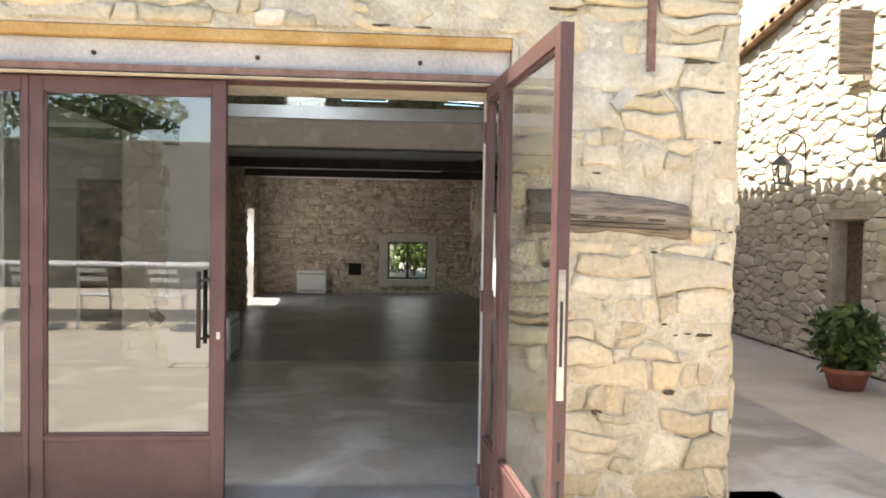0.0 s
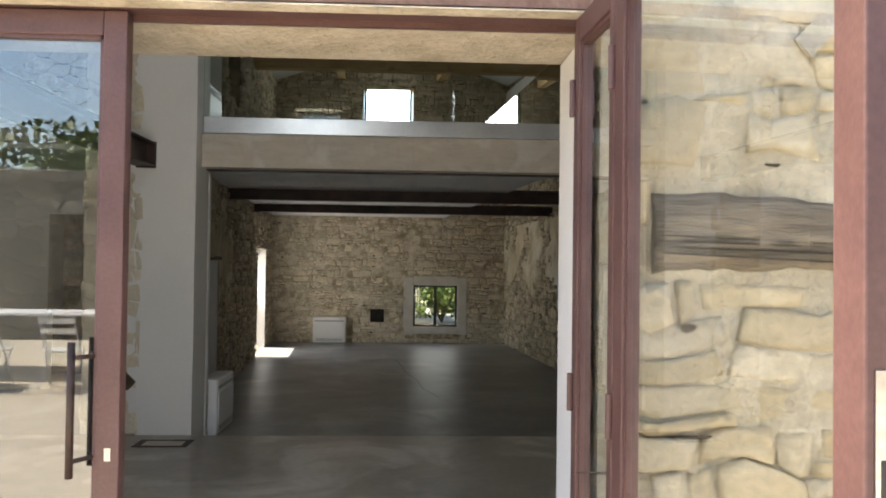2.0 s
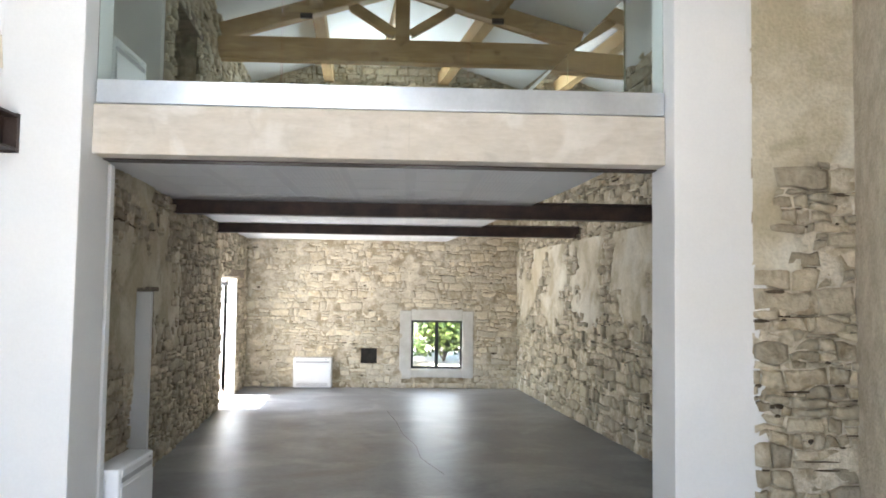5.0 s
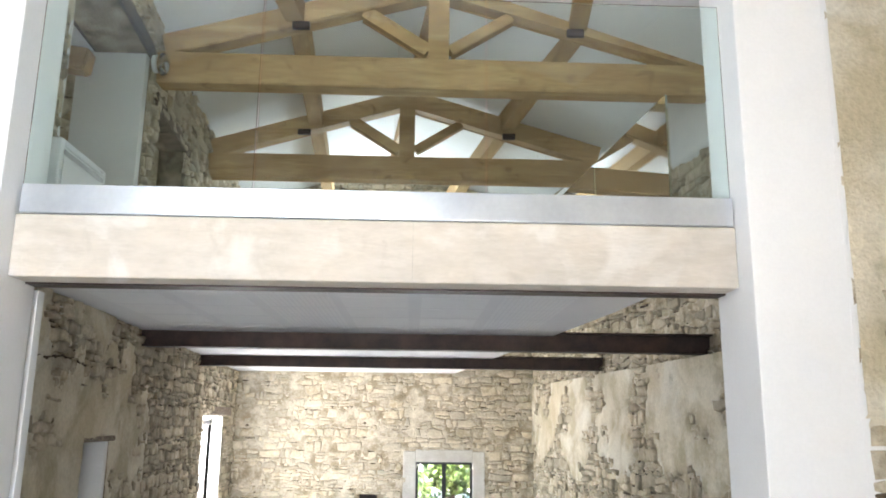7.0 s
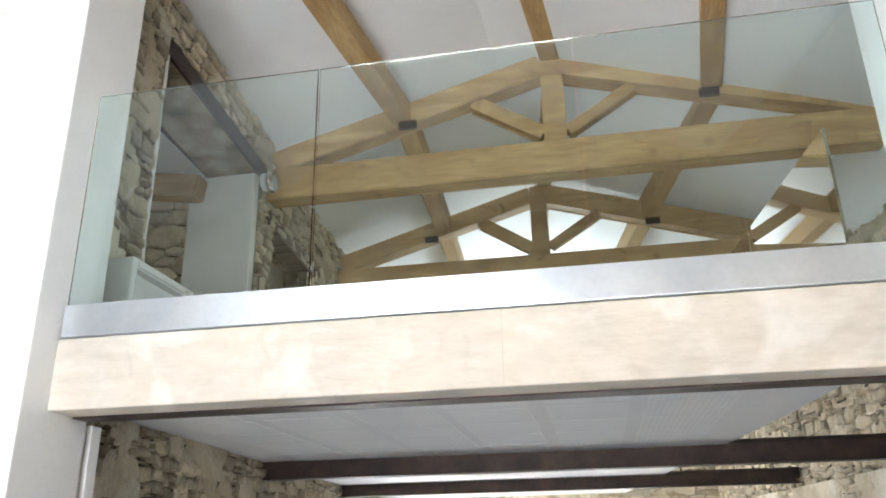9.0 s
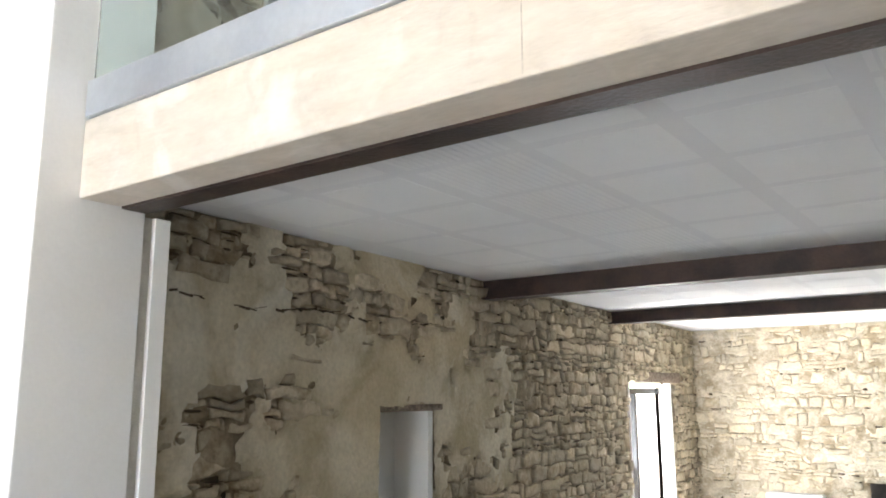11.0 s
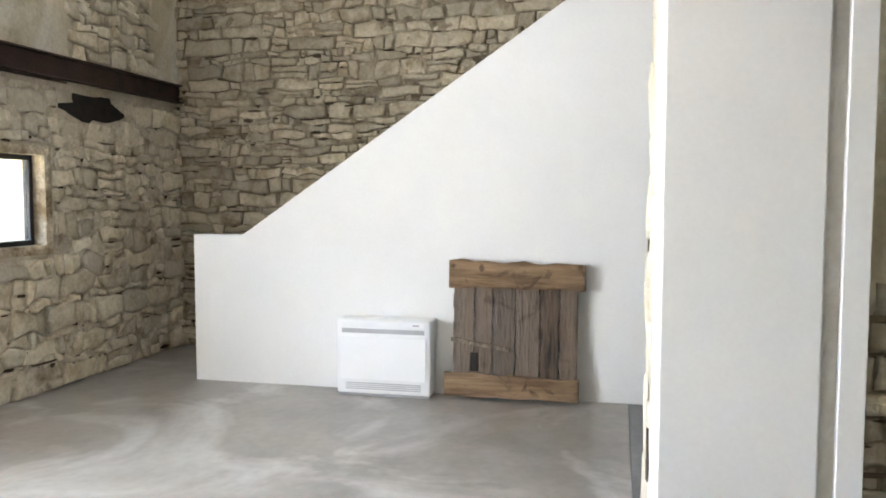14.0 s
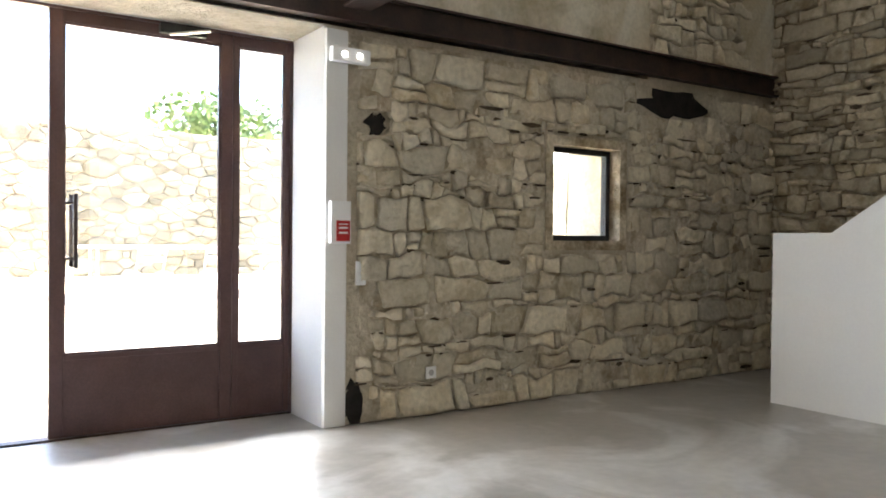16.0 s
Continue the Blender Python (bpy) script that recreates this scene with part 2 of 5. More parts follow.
# Near-black for cracks, and for the shade of holes drawn as flat patches.
M_VOID = mat("hole_shade_and_crack", (0.012, 0.010, 0.008), (0.03, 0.025, 0.02), 8, 0.95, 0.2)
M_GROUND = mat("pale_sandy_ground", (0.50, 0.43, 0.34), (0.60, 0.53, 0.43), 1.5, 0.95, 0.25, 40)
M_TERRA = mat("terracotta", (0.33, 0.11, 0.06), (0.42, 0.17, 0.10), 6, 0.8, 0.1)
M_LEAF = mat("green_leaves", (0.07, 0.12, 0.022), (0.13, 0.19, 0.045), 3, 0.6, 0.0, c3=(0.10, 0.14, 0.03), island=True)
M_BARK = mat("bark", (0.10, 0.075, 0.05), (0.18, 0.14, 0.10), 10, 0.9, 0.6)
M_HILL = mat("wooded_hillside", (0.035, 0.075, 0.018), (0.09, 0.14, 0.04), 0.4, 0.95, 0.6, 3, dist=0.5)
M_TILE = mat("clay_roof_tile", (0.36, 0.20, 0.12), (0.50, 0.34, 0.22), 5, 0.85, 0.3)
M_CHROME = mat("brushed_steel", (0.45, 0.44, 0.42), (0.58, 0.57, 0.55), 20, 0.3, 0.05, metal=1.0)
M_GLASS = glass_mat("clear_glass")
M_GLASS_DOOR = glass_mat("double_glazing", ior=1.85)
M_GLASS_RAIL = glass_mat("greenish_glass", (0.86, 0.95, 0.92))


# ---- builders ----
def mesh_of(name, bm, material):
    me = bpy.data.meshes.new(name)
    bm.to_mesh(me)
    bm.free()
    me.materials.append(material)
    return me


def part(name, bm, material, parent, label="", smooth=False):
    ob = new(name, mesh_of(name, bm, material))
    ob.parent = parent
    if smooth:
        for p in ob.data.polygons:
            p.use_smooth = True
    if label:
        ob["label"] = label
    return ob


def thing(name, bm, material, label, category="", kind="", group="", smooth=False):
    return tagged(part(name, bm, material, None, "", smooth), label, category, group, kind)


def empty(name, label, category, m=None, group="", kind=""):
    ob = new(name)
    if m is not None:
        ob.matrix_world = m
    return tagged(ob, label, category, group, kind)


def box(bm, x0, y0, z0, x1, y1, z1, bevel=0.0):
    """A box between two corners, with softened edges if bevel is given."""
    r = bmesh.ops.create_cube(bm, size=1.0)
    vs = r["verts"]
    s = Vector((abs(x1 - x0), abs(y1 - y0), abs(z1 - z0)))
    c = Vector(((x0 + x1) / 2, (y0 + y1) / 2, (z0 + z1) / 2))
    for v in vs:
        v.co = Vector((v.co.x * s.x, v.co.y * s.y, v.co.z * s.z)) + c
    if bevel:
        es = list({e for v in vs for e in v.link_edges})
        bmesh.ops.bevel(bm, geom=es, offset=bevel, segments=2, affect="EDGES", profile=0.5)
    return bm


def boxes(*rows, bevel=0.0):
    bm = bmesh.new()
    for r in rows:
        box(bm, *r, bevel=bevel)
    return bm


def tube(bm, a, b, r, seg=10, r2=None):
    """A round bar from a to b."""
    a, b = Vector(a), Vector(b)
    q = bmesh.ops.create_cone(bm, cap_ends=True, segments=seg, radius1=r, radius2=r if r2 is None else r2, depth=(b - a).length)
    m = Matrix.Translation((a + b) / 2) @ (b - a).to_track_quat("Z", "Y").to_matrix().to_4x4()
    bmesh.ops.transform(bm, matrix=m, verts=q["verts"])
    return bm


def squared(bm, a, b, w, h, up=(0, 0, 1), bevel=0.0):
    """A squared timber from a to b, w wide and h deep."""
    a, b = Vector(a), Vector(b)
    d = (b - a).normalized()
    s = Vector(up).cross(d).normalized()
    u = d.cross(s)
    q = bmesh.ops.create_cube(bm, size=1.0)
    L = (b - a).length
    for v in q["verts"]:
        v.co = (a + b) / 2 + d * (v.co.x * L) + s * (v.co.y * w) + u * (v.co.z * h)
    if bevel:
        es = list({e for v in q["verts"] for e in v.link_edges})
        bmesh.ops.bevel(bm, geom=es, offset=bevel, segments=2, affect="EDGES")
    return bm


def prism(bm, pts, d):
    """A flat outline pushed along d."""
    d = Vector(d)
    a = [bm.verts.new(p) for p in pts]
    b = [bm.verts.new(Vector(p) + d) for p in pts]
    bm.faces.new(a)
    bm.faces.new(list(reversed(b)))
    for i in range(len(pts)):
        j = (i + 1) % len(pts)
        bm.faces.new((a[j], a[i], b[i], b[j]))
    bmesh.ops.recalc_face_normals(bm, faces=bm.faces)
    return bm


def nz(u, v, s=1.0, k=0.0):
    return noise.fractal(Vector((u * s, v * s, k)), 1.0, 2.0, 4)


class Face:
    """A wall face: u runs along it, v up, w out of it."""

    def __init__(self, a, b, out, z=0.0):
        self.o = Vector((a[0], a[1], z))
        self.u = Vector((b[0] - a[0], b[1] - a[1], 0))
        self.length = self.u.length
        self.u.normalize()
        self.w = Vector((self.u.y, -self.u.x, 0))
        if self.w.dot(Vector((*out, 0))) < 0:
            self.w = -self.w

    def at(self, u, v, w=0.0):
        return self.o + self.u * u + Vector((0, 0, v)) + self.w * w


def wall_body(name, face, height, depth, holes, material, label, u0=0.0, u1=None, parent=None):
    """A thick wall behind a face, with its openings cut through."""
    u1 = face.length if u1 is None else u1
    us = sorted({u0, u1, *[q for h in holes for q in (h[0], h[2]) if u0 < q < u1]})
    bm = bmesh.new()
    for a, b in zip(us[:-1], us[1:]):
        spans, low = [], 0.0
        for h in sorted((h for h in holes if h[0] < (a + b) / 2 < h[2]), key=lambda h: h[1]):
            if h[1] > low:
                spans.append((low, h[1]))
            low = h[3]
        if low < height:
            spans.append((low, height))
        for p, q in spans:
            prism(bm, [face.at(a, p), face.at(b, p), face.at(b, q), face.at(a, q)], -face.w * depth)
    bmesh.ops.remove_doubles(bm, verts=bm.verts, dist=0.0005)
    ob = part(name, bm, material, parent)
    return tagged(ob, label, "wall", "", "structure")


def clip(poly, px, py, nx, ny):
    """The part of a polygon on the side of the line to which n does not point."""
    out = []
    for i in range(len(poly)):
        a, b = poly[i], poly[(i + 1) % len(poly)]
        da, db = (a[0] - px) * nx + (a[1] - py) * ny, (b[0] - px) * nx + (b[1] - py) * ny
        if da <= 0:
            out.append(a)
        if (da < 0 < db) or (db < 0 < da):
            k = da / (da - db)
            out.append((a[0] + (b[0] - a[0]) * k, a[1] + (b[1] - a[1]) * k))
    return out


def seeded_cells(rng, u0, v0, u1, v1, size, stretch):
    """Outlines of uncoursed rubble: big and small seeds packed at random, each with the ground that it claims by its weight."""
    h = size / stretch
    W, H = (u1 - u0) / stretch, v1 - v0
    grid, seeds = {}, []
    cell = 1.7 * h
    around = [(i, j) for i in (-1, 0, 1) for j in (-1, 0, 1)]
    for f, tries in ((0.85, 0.22), (0.64, 0.6), (0.48, 1.3), (0.36, 2.6), (0.26, 2.6)):
        r = f * h
        for _ in range(int(tries * W * H / (r * r * 4)) + 1):
            x, y = rng.random() * W, rng.random() * H
            gx_, gy_ = int(x / cell), int(y / cell)
            if all((x - q[0]) ** 2 + (y - q[1]) ** 2 > (0.94 * (r + q[2])) ** 2 for i, j in around for q in grid.get((gx_ + i, gy_ + j), ())):
                q = (x, y, r)
                seeds.append(q)
                grid.setdefault((gx_, gy_), []).append(q)
    wide = [(i, j) for i in (-2, -1, 0, 1, 2) for j in (-2, -1, 0, 1, 2)]
    out = []
    for x, y, r in seeds:
        b = 1.9 * h
        poly = [(max(0, x - b), max(0, y - b)), (min(W, x + b), max(0, y - b)), (min(W, x + b), min(H, y + b)), (max(0, x - b), min(H, y + b))]
        g = (int(x / cell), int(y / cell))
        close = sorted(((q[0] - x) ** 2 + (q[1] - y) ** 2, q) for i, j in wide for q in grid.get((g[0] + i, g[1] + j), ()))
        for dd, q in close[1:26]:
            d = math.sqrt(dd)
            k = (dd + r * r - q[2] * q[2]) / (2 * dd)
            poly = clip(poly, x + (q[0] - x) * k, y + (q[1] - y) * k, (q[0] - x) / d, (q[1] - y) / d)
            if len(poly) < 3:
                break
        if len(poly) < 3:
            continue
        ring = []
        for a, c in zip(poly, poly[1:] + poly[:1]):
            ring += [(a[0] * 0.9 + c[0] * 0.1, a[1] * 0.9 + c[1] * 0.1), (a[0] * 0.1 + c[0] * 0.9, a[1] * 0.1 + c[1] * 0.9)]
        out.append([(u0 + p[0] * stretch, v0 + p[1]) for p in ring])
    return out


def coursed_cells(rng, u0, v0, u1, v1, size, stretch):
    """Outlines of roughly coursed stones, each bed wavy and each stone of its own width."""
    hh = size / stretch
    beds, v = [], v0
    while v < v1 - hh * 0.4:
        beds.append(v)
        v += hh * (0.42 + 1.15 * rng.random())
    beds.append(v1)
    k0 = rng.random() * 50

    def bed(r, u):
        if r == 0 or r == len(beds) - 1:
            return beds[r]
        return beds[r] + hh * (0.62 * noise.noise(Vector((u * 1.1 / size, r * 0.9 + k0, 0.3))) + 0.20 * noise.noise(Vector((u * 4.0 / size, r * 3.7 + k0, 1.3))))

    raw = []
    for r in range(len(beds) - 1):
        u = u0 - size * rng.random()
        rh = beds[r + 1] - beds[r]
        lean = 0.0
        while u < u1:
            w = (0.45 * size + 0.55 * rh * stretch) * (0.34 + 1.55 * rng.random() ** 2)
            nxt = (rng.random() - 0.5) * rh * 0.7
            a, b = max(u0, u), min(u1, u + w)
            if b - a > 0.03:
                lo = [(a + (b - a) * k / 3, bed(r, a + (b - a) * k / 3)) for k in range(4)]
                hi = [(a + (b - a) * k / 3, bed(r + 1, a + (b - a) * k / 3)) for k in range(4)]
                la, lb = (lean if a > u0 else 0), (nxt if b < u1 else 0)
                lo = [(p[0] - la * (1 - k / 3) / 2 - lb * (k / 3) / 2, p[1]) for k, p in enumerate(lo)]
                hi = [(p[0] + la * (1 - k / 3) / 2 + lb * (k / 3) / 2, p[1]) for k, p in enumerate(hi)]
                if rng.random() < 0.22 and rh > hh * 0.8:
                    f = 0.35 + 0.3 * rng.random()
                    mid = [(p[0] * (1 - f) + q[0] * f, p[1] * (1 - f) + q[1] * f + (rng.random() - 0.5) * 0.12 * rh) for p, q in zip(lo, hi)]
                    raw.append(lo + mid[::-1])
                    raw.append(mid + hi[::-1])
                else:
                    raw.append(lo + hi[::-1])
            lean = nxt
            u += w
    return raw


def rubble_cells(rng, u0, v0, u1, v1, size, stretch, holes, skip, coursed=False):
    """Uneven stone outlines that fill a stretch of wall, in courses or at random."""
    cells = []
    hh = size / stretch
    raw = coursed_cells(rng, u0, v0, u1, v1, size, stretch) if coursed else seeded_cells(rng, u0, v0, u1, v1, size, stretch)
    for poly in raw:
        su, sv = sum(p[0] for p in poly) / len(poly), sum(p[1] for p in poly) / len(poly)
        if any(h[0] < su < h[2] and h[1] < sv < h[3] for h in holes) or (skip and skip(su, sv)):
            continue
        poly = [(p[0] + (rng.random() - 0.5) * 0.08 * hh, p[1] + (rng.random() - 0.5) * 0.08 * hh) for p in poly]
        for h in holes:
            if len(poly) < 3:
                break
            if max(p[0] for p in poly) > h[0] and min(p[0] for p in poly) < h[2] and max(p[1] for p in poly) > h[1] and min(p[1] for p in poly) < h[3]:
                if su < h[0]:
                    poly = clip(poly, h[0], 0, 1, 0)
                elif su > h[2]:
                    poly = clip(poly, h[2], 0, -1, 0)
                elif sv < h[1]:
                    poly = clip(poly, 0, h[1], 0, 1)
                else:
                    poly = clip(poly, 0, h[3], 0, -1)
        if len(poly) >= 3:
            cells.append(((su, sv), poly))
    return cells


def stone_shape(rng, face, poly, gap, proud, back):
    """Vertices and faces of one stone: rounded outline, worn edge, uneven front."""
    n = len(poly)
    cu, cv = sum(p[0] for p in poly) / n, sum(p[1] for p in poly) / n
    ring = []
    hu = max(0.012, (max(p[0] for p in poly) - min(p[0] for p in poly)) / 2)
    hv = max(0.012, (max(p[1] for p in poly) - min(p[1] for p in poly)) / 2)
    for p in poly:
        x, y = (p[0] - cu) / hu, (p[1] - cv) / hv
        k = 1 - 0.16 * max(0.0, abs(x * y) - 0.45) * (0.4 + 1.2 * rng.random())
        ring.append((x * hu * k, y * hv * k))
    d = proud * (0.35 + 1.2 * rng.random())
    tu, tv = (rng.random() - 0.5) * 0.5, (rng.random() - 0.5) * 0.5
    vs, fs, m = [], [], len(ring)
    edge = 0.004 + 0.10 * min(hu, hv)
    for inset, h in ((gap, -back), (gap, d * 0.55), (gap + edge * 0.45, d * 0.90), (gap + edge * 2.6, d * 1.02)):
        ku, kv = max(0.2, 1 - inset / hu), max(0.2, 1 - inset / hv)
        for p in ring:
            j = 1 + (rng.random() - 0.5) * 0.05
            pu, pv = p[0] * ku * j, p[1] * kv * j
            vs.append(face.at(cu + pu, cv + pv, h + (0 if h < 0 else (tu * pu + tv * pv) * 0.3 + (rng.random() - 0.5) * 0.007)))
    for k in range(3):
        for i in range(m):
            j = (i + 1) % m
            fs.append((k * m + i, k * m + j, (k + 1) * m + j, (k + 1) * m + i))
    fs.append(tuple(range(3 * m, 4 * m)))
    return vs, fs


def raw_mesh(name, vs, fs, material, smooth=True):
    me = bpy.data.meshes.new(name)
    me.from_pydata(vs, [], fs)
    me.materials.append(material)
    if smooth:
        me.polygons.foreach_set("use_smooth", [True] * len(me.polygons))
    me.update()
    return me


def stonework(parent, face, seed, u0, v0, u1, v1, size, stretch=1.5, holes=(), skip=None, gap=0.010, proud=0.030, mats=None, single=260, near=None, coursed=False, gap_shade=0.30):
    """Stones over a stretch of a wall: those near a place are pieces of their own, the rest one mesh."""
    rng = random.Random(seed)
    mats = mats or (M_STONE_IN, M_STONE_IN_J)
    cells = rubble_cells(rng, u0, v0, u1, v1, size, stretch, holes, skip, coursed)
    if near:
        cells.sort(key=lambda c: math.hypot(c[0][0] - near[0], c[0][1] - near[1]))
    V, F, CV, CF = [], [], [], []
    for i, (c, poly) in enumerate(cells):
        vs, fs = stone_shape(rng, face, poly, gap, proud, 0.02)
        # Flat dark sliver at the stone's lower edge paints the shade under it.
        if rng.random() < gap_shade:
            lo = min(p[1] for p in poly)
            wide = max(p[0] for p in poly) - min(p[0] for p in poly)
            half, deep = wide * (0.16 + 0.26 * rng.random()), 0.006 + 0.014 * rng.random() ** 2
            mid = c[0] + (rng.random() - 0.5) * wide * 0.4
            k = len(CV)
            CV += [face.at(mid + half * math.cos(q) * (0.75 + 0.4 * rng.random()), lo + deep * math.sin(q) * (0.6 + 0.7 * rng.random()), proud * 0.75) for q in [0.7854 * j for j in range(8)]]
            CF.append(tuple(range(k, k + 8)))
        flip = face.u.cross(Vector((0, 0, 1))).dot(face.w) < 0
        if flip:
            fs = [tuple(reversed(f)) for f in fs]
        if i < single:
            o = face.at(*c)
            ob = new("stone", raw_mesh("stone", [v - o for v in vs], fs, mats[0]))
            ob.location = o
            ob.parent = parent
        else:
            k = len(V)
            V += vs
            F += [tuple(q + k for q in f) for f in fs]
    if V:
        ob = new("small_stones", raw_mesh("small_stones", V, F, mats[1]))
        ob.parent = parent
        ob["kind"] = "stuff"
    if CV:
        ob = new("crevice_shade", raw_mesh("crevice_shade", CV, CF, M_CRACK_AND_SHADE, False))
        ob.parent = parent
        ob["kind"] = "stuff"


def skin(parent, name, face, u0, v0, u1, v1, step, holes, height, material, label="", ragged_edge=False):
    """An uneven skin of mortar or plaster over a face; height(u, v) gives its thickness, None leaves it out."""
    nu, nv = max(1, round((u1 - u0) / step)), max(1, round((v1 - v0) / step))
    vs, fs, ids, solid = [], [], {}, {}

    def vert(i, j):
        if (i, j) not in ids:
            u, v = u0 + (u1 - u0) * i / nu, v0 + (v1 - v0) * j / nv
            ids[i, j] = len(vs)
            w = height(u, v)
            solid[i, j] = w is not None
            j1, j2 = (step * 0.45 * nz(u, v, 23.0, 1.0), step * 0.45 * nz(u, v, 23.0, 8.0)) if 0 < i < nu and 0 < j < nv and ragged_edge else (0, 0)
            vs.append(face.at(u + j1, v + j2, -0.004 if w is None else w))
        return ids[i, j]

    flip = face.u.cross(Vector((0, 0, 1))).dot(face.w) < 0
    for i in range(nu):
        for j in range(nv):
            u, v = u0 + (u1 - u0) * (i + 0.5) / nu, v0 + (v1 - v0) * (j + 0.5) / nv
            if any(h[0] - step * 0.4 < u < h[2] + step * 0.4 and h[1] - step * 0.4 < v < h[3] + step * 0.4 for h in holes):
                continue
            q = (vert(i, j), vert(i + 1, j), vert(i + 1, j + 1), vert(i, j + 1))
            if not any(solid[k] for k in ((i, j), (i + 1, j), (i + 1, j + 1), (i, j + 1))):
                continue
            fs.append(tuple(reversed(q)) if flip else q)
    ob = new(name, raw_mesh(name, vs, fs, material))
    ob.parent = parent
    if label:
        ob["label"] = label
    return ob



# ---- the plan ----
# Facade outer face y 4.72, inner face y 5.37; pillar line y 9.94; far wall y 20.78; the room lies one step lower.
Z_R = -0.18
Y_OUT, Y_IN, Y_P, Y_FAR = 4.72, 5.37, 9.94, 20.78
DOOR = (-1.37, 1.60, 2.47)
X_END, X_STAIR = -5.86, -4.46
Z_ROOF_RIDGE = 6.82


def ridge_x(y):
    return 1.27 - (0.10 if y > 13.8 else -0.11) * (y - 13.8)


def left_x(y):
    return -1.61 - 0.07 * (y - 12.5)


def right_x(y):
    return 3.29 + 0.085 * (Y_FAR - y)


def upper_x(y):
    return 3.31 + 0.125 * (Y_FAR - y)


def slab_x(y):
    return 2.74 - 0.10 * (y - 11.6)


# ground: one sheet, flat by the house, rising towards the garden wall
def ground_z(x, y):
    if 9.95 < y < 20.95 and left_x(y) - 0.12 < x < right_x(y) + 0.2:
        return -0.6
    if y > -0.5:
        return -0.02
    if y > -4.5:
        return -0.02 + 0.50 * (-0.5 - y) / 4.0
    return 0.48 + min(3.0, (-4.5 - y) * 0.01)


gx = [-1200, -300, -80, -30, -16, -10, -6, -4, -2.6, -2.4, -2.2, -2.05, -1.9, -1.75, -1.6, -1.45, 0, 2, 3.2, 3.4, 3.6, 3.8, 4.0, 4.2, 4.4, 4.6, 6, 8, 12, 20, 40, 100, 400, 1200]
gy = [-1200, -300, -80, -30, -16, -10, -6, -4.5, -3.5, -2.5, -1.5, -0.5, 1, 2.5, 4, 6, 9, 9.9, 10.0, 11, 12, 13, 14, 15, 16, 17, 18, 19, 20, 20.9, 21.2, 22, 35, 80, 300, 1200]
gv = [(x, y, ground_z(x, y)) for y in gy for x in gx]
gf = [(j * len(gx) + i, j * len(gx) + i + 1, (j + 1) * len(gx) + i + 1, (j + 1) * len(gx) + i) for j in range(len(gy) - 1) for i in range(len(gx) - 1)]
tagged(new("ground", raw_mesh("ground", gv, gf, M_GROUND)), "pale sandy courtyard ground rising gently", "ground", "", "structure")

# floor slab of hall and room
bm = boxes((-6.1, 4.80, -0.35, 4.6, 9.90, 0.0))
floor_hall = thing("floor_hall", bm, M_FLOOR_HALL, "polished grey concrete floor with pale cloudy stains", "floor", "structure")
bm = boxes((-1.9, 9.90, -0.40, 4.4, 20.9, Z_R), (-2.4, 14.0, -0.40, -1.9, 20.9, Z_R), (-6.1, 9.902, -0.35, -1.902, 15.5, -0.003))
floor_room = thing("floor_room", bm, M_FLOOR, "shiny polished grey concrete floor with hairline cracks", "floor", "structure")
bm = bmesh.new()
pts = [(0.75, 17.6), (0.9, 16.6), (1.0, 15.6), (1.18, 14.7), (1.22, 14.0), (1.45, 13.2)]
for a, b in zip(pts[:-1], pts[1:]):
    squared(bm, (*a, Z_R + 0.0005), (*b, Z_R + 0.0005), 0.006, 0.003)
part("crack", bm, M_CRACK_AND_SHADE, floor_room, "dark hairline crack")

lid = empty("floor_box", "dark metal floor box lid set in the screed", "floor box", pose(-1.20, 9.55, 0.0))
part("rim", boxes((-0.24, -0.14, 0.001, 0.24, -0.10, 0.006), (-0.24, 0.10, 0.001, 0.24, 0.14, 0.006), (-0.24, -0.10, 0.001, -0.18, 0.10, 0.006), (0.18, -0.10, 0.001, 0.24, 0.10, 0.006)), M_DARK, lid)
part("lid", boxes((-0.178, -0.098, 0.001, 0.178, 0.098, 0.004)), M_CONCRETE, lid)
# ---- walls ----
F_FRONT = Face((-6.7, Y_OUT), (2.95, Y_OUT), (0, -1))
U = lambda x: x + 6.7
front_holes = [(U(-4.2), 2.465, U(1.66), 2.72), (U(DOOR[0]), -1, U(DOOR[1]), 2.46), (U(-0.83), 3.30, U(-0.10), 4.13), (U(-3.95), 1.10, U(-3.14), 1.93)]
wall_front = wall_body("wall_front", F_FRONT, 5.6, Y_IN - Y_OUT, front_holes, M_MORTAR_OUT, "thick honey-coloured rubble stone facade with lime joints")
F_FRONT_IN = Face((-5.86, Y_IN), (2.95, Y_IN), (0, 1))
F_END = Face((X_END, Y_IN), (X_END, 15.0), (1, 0))
wall_end = wall_body("wall_end", F_END, 4.5, 0.6, [], M_MORTAR_IN, "brown rubble stone end wall behind the stairs")
F_FAR = Face((-2.8, Y_FAR), (4.2, Y_FAR), (0, -1), Z_R)
UF = lambda x: x + 2.8
far_holes = [(UF(1.09), 0.34, UF(2.20), 1.39), (UF(-0.12), 4.94, UF(1.07), 5.99), (UF(0.13), 0.48, UF(0.45), 0.78)]
wall_far = wall_body("wall_far", F_FAR, 6.9, 0.6, far_holes[:2], M_MORTAR_IN, "pale rubble stone wall with a small window")
F_LEFT = Face((left_x(10.45), 10.45), (left_x(Y_FAR), Y_FAR), (1, 0), Z_R)
UL = lambda y: (y - 10.45) * 1.0009
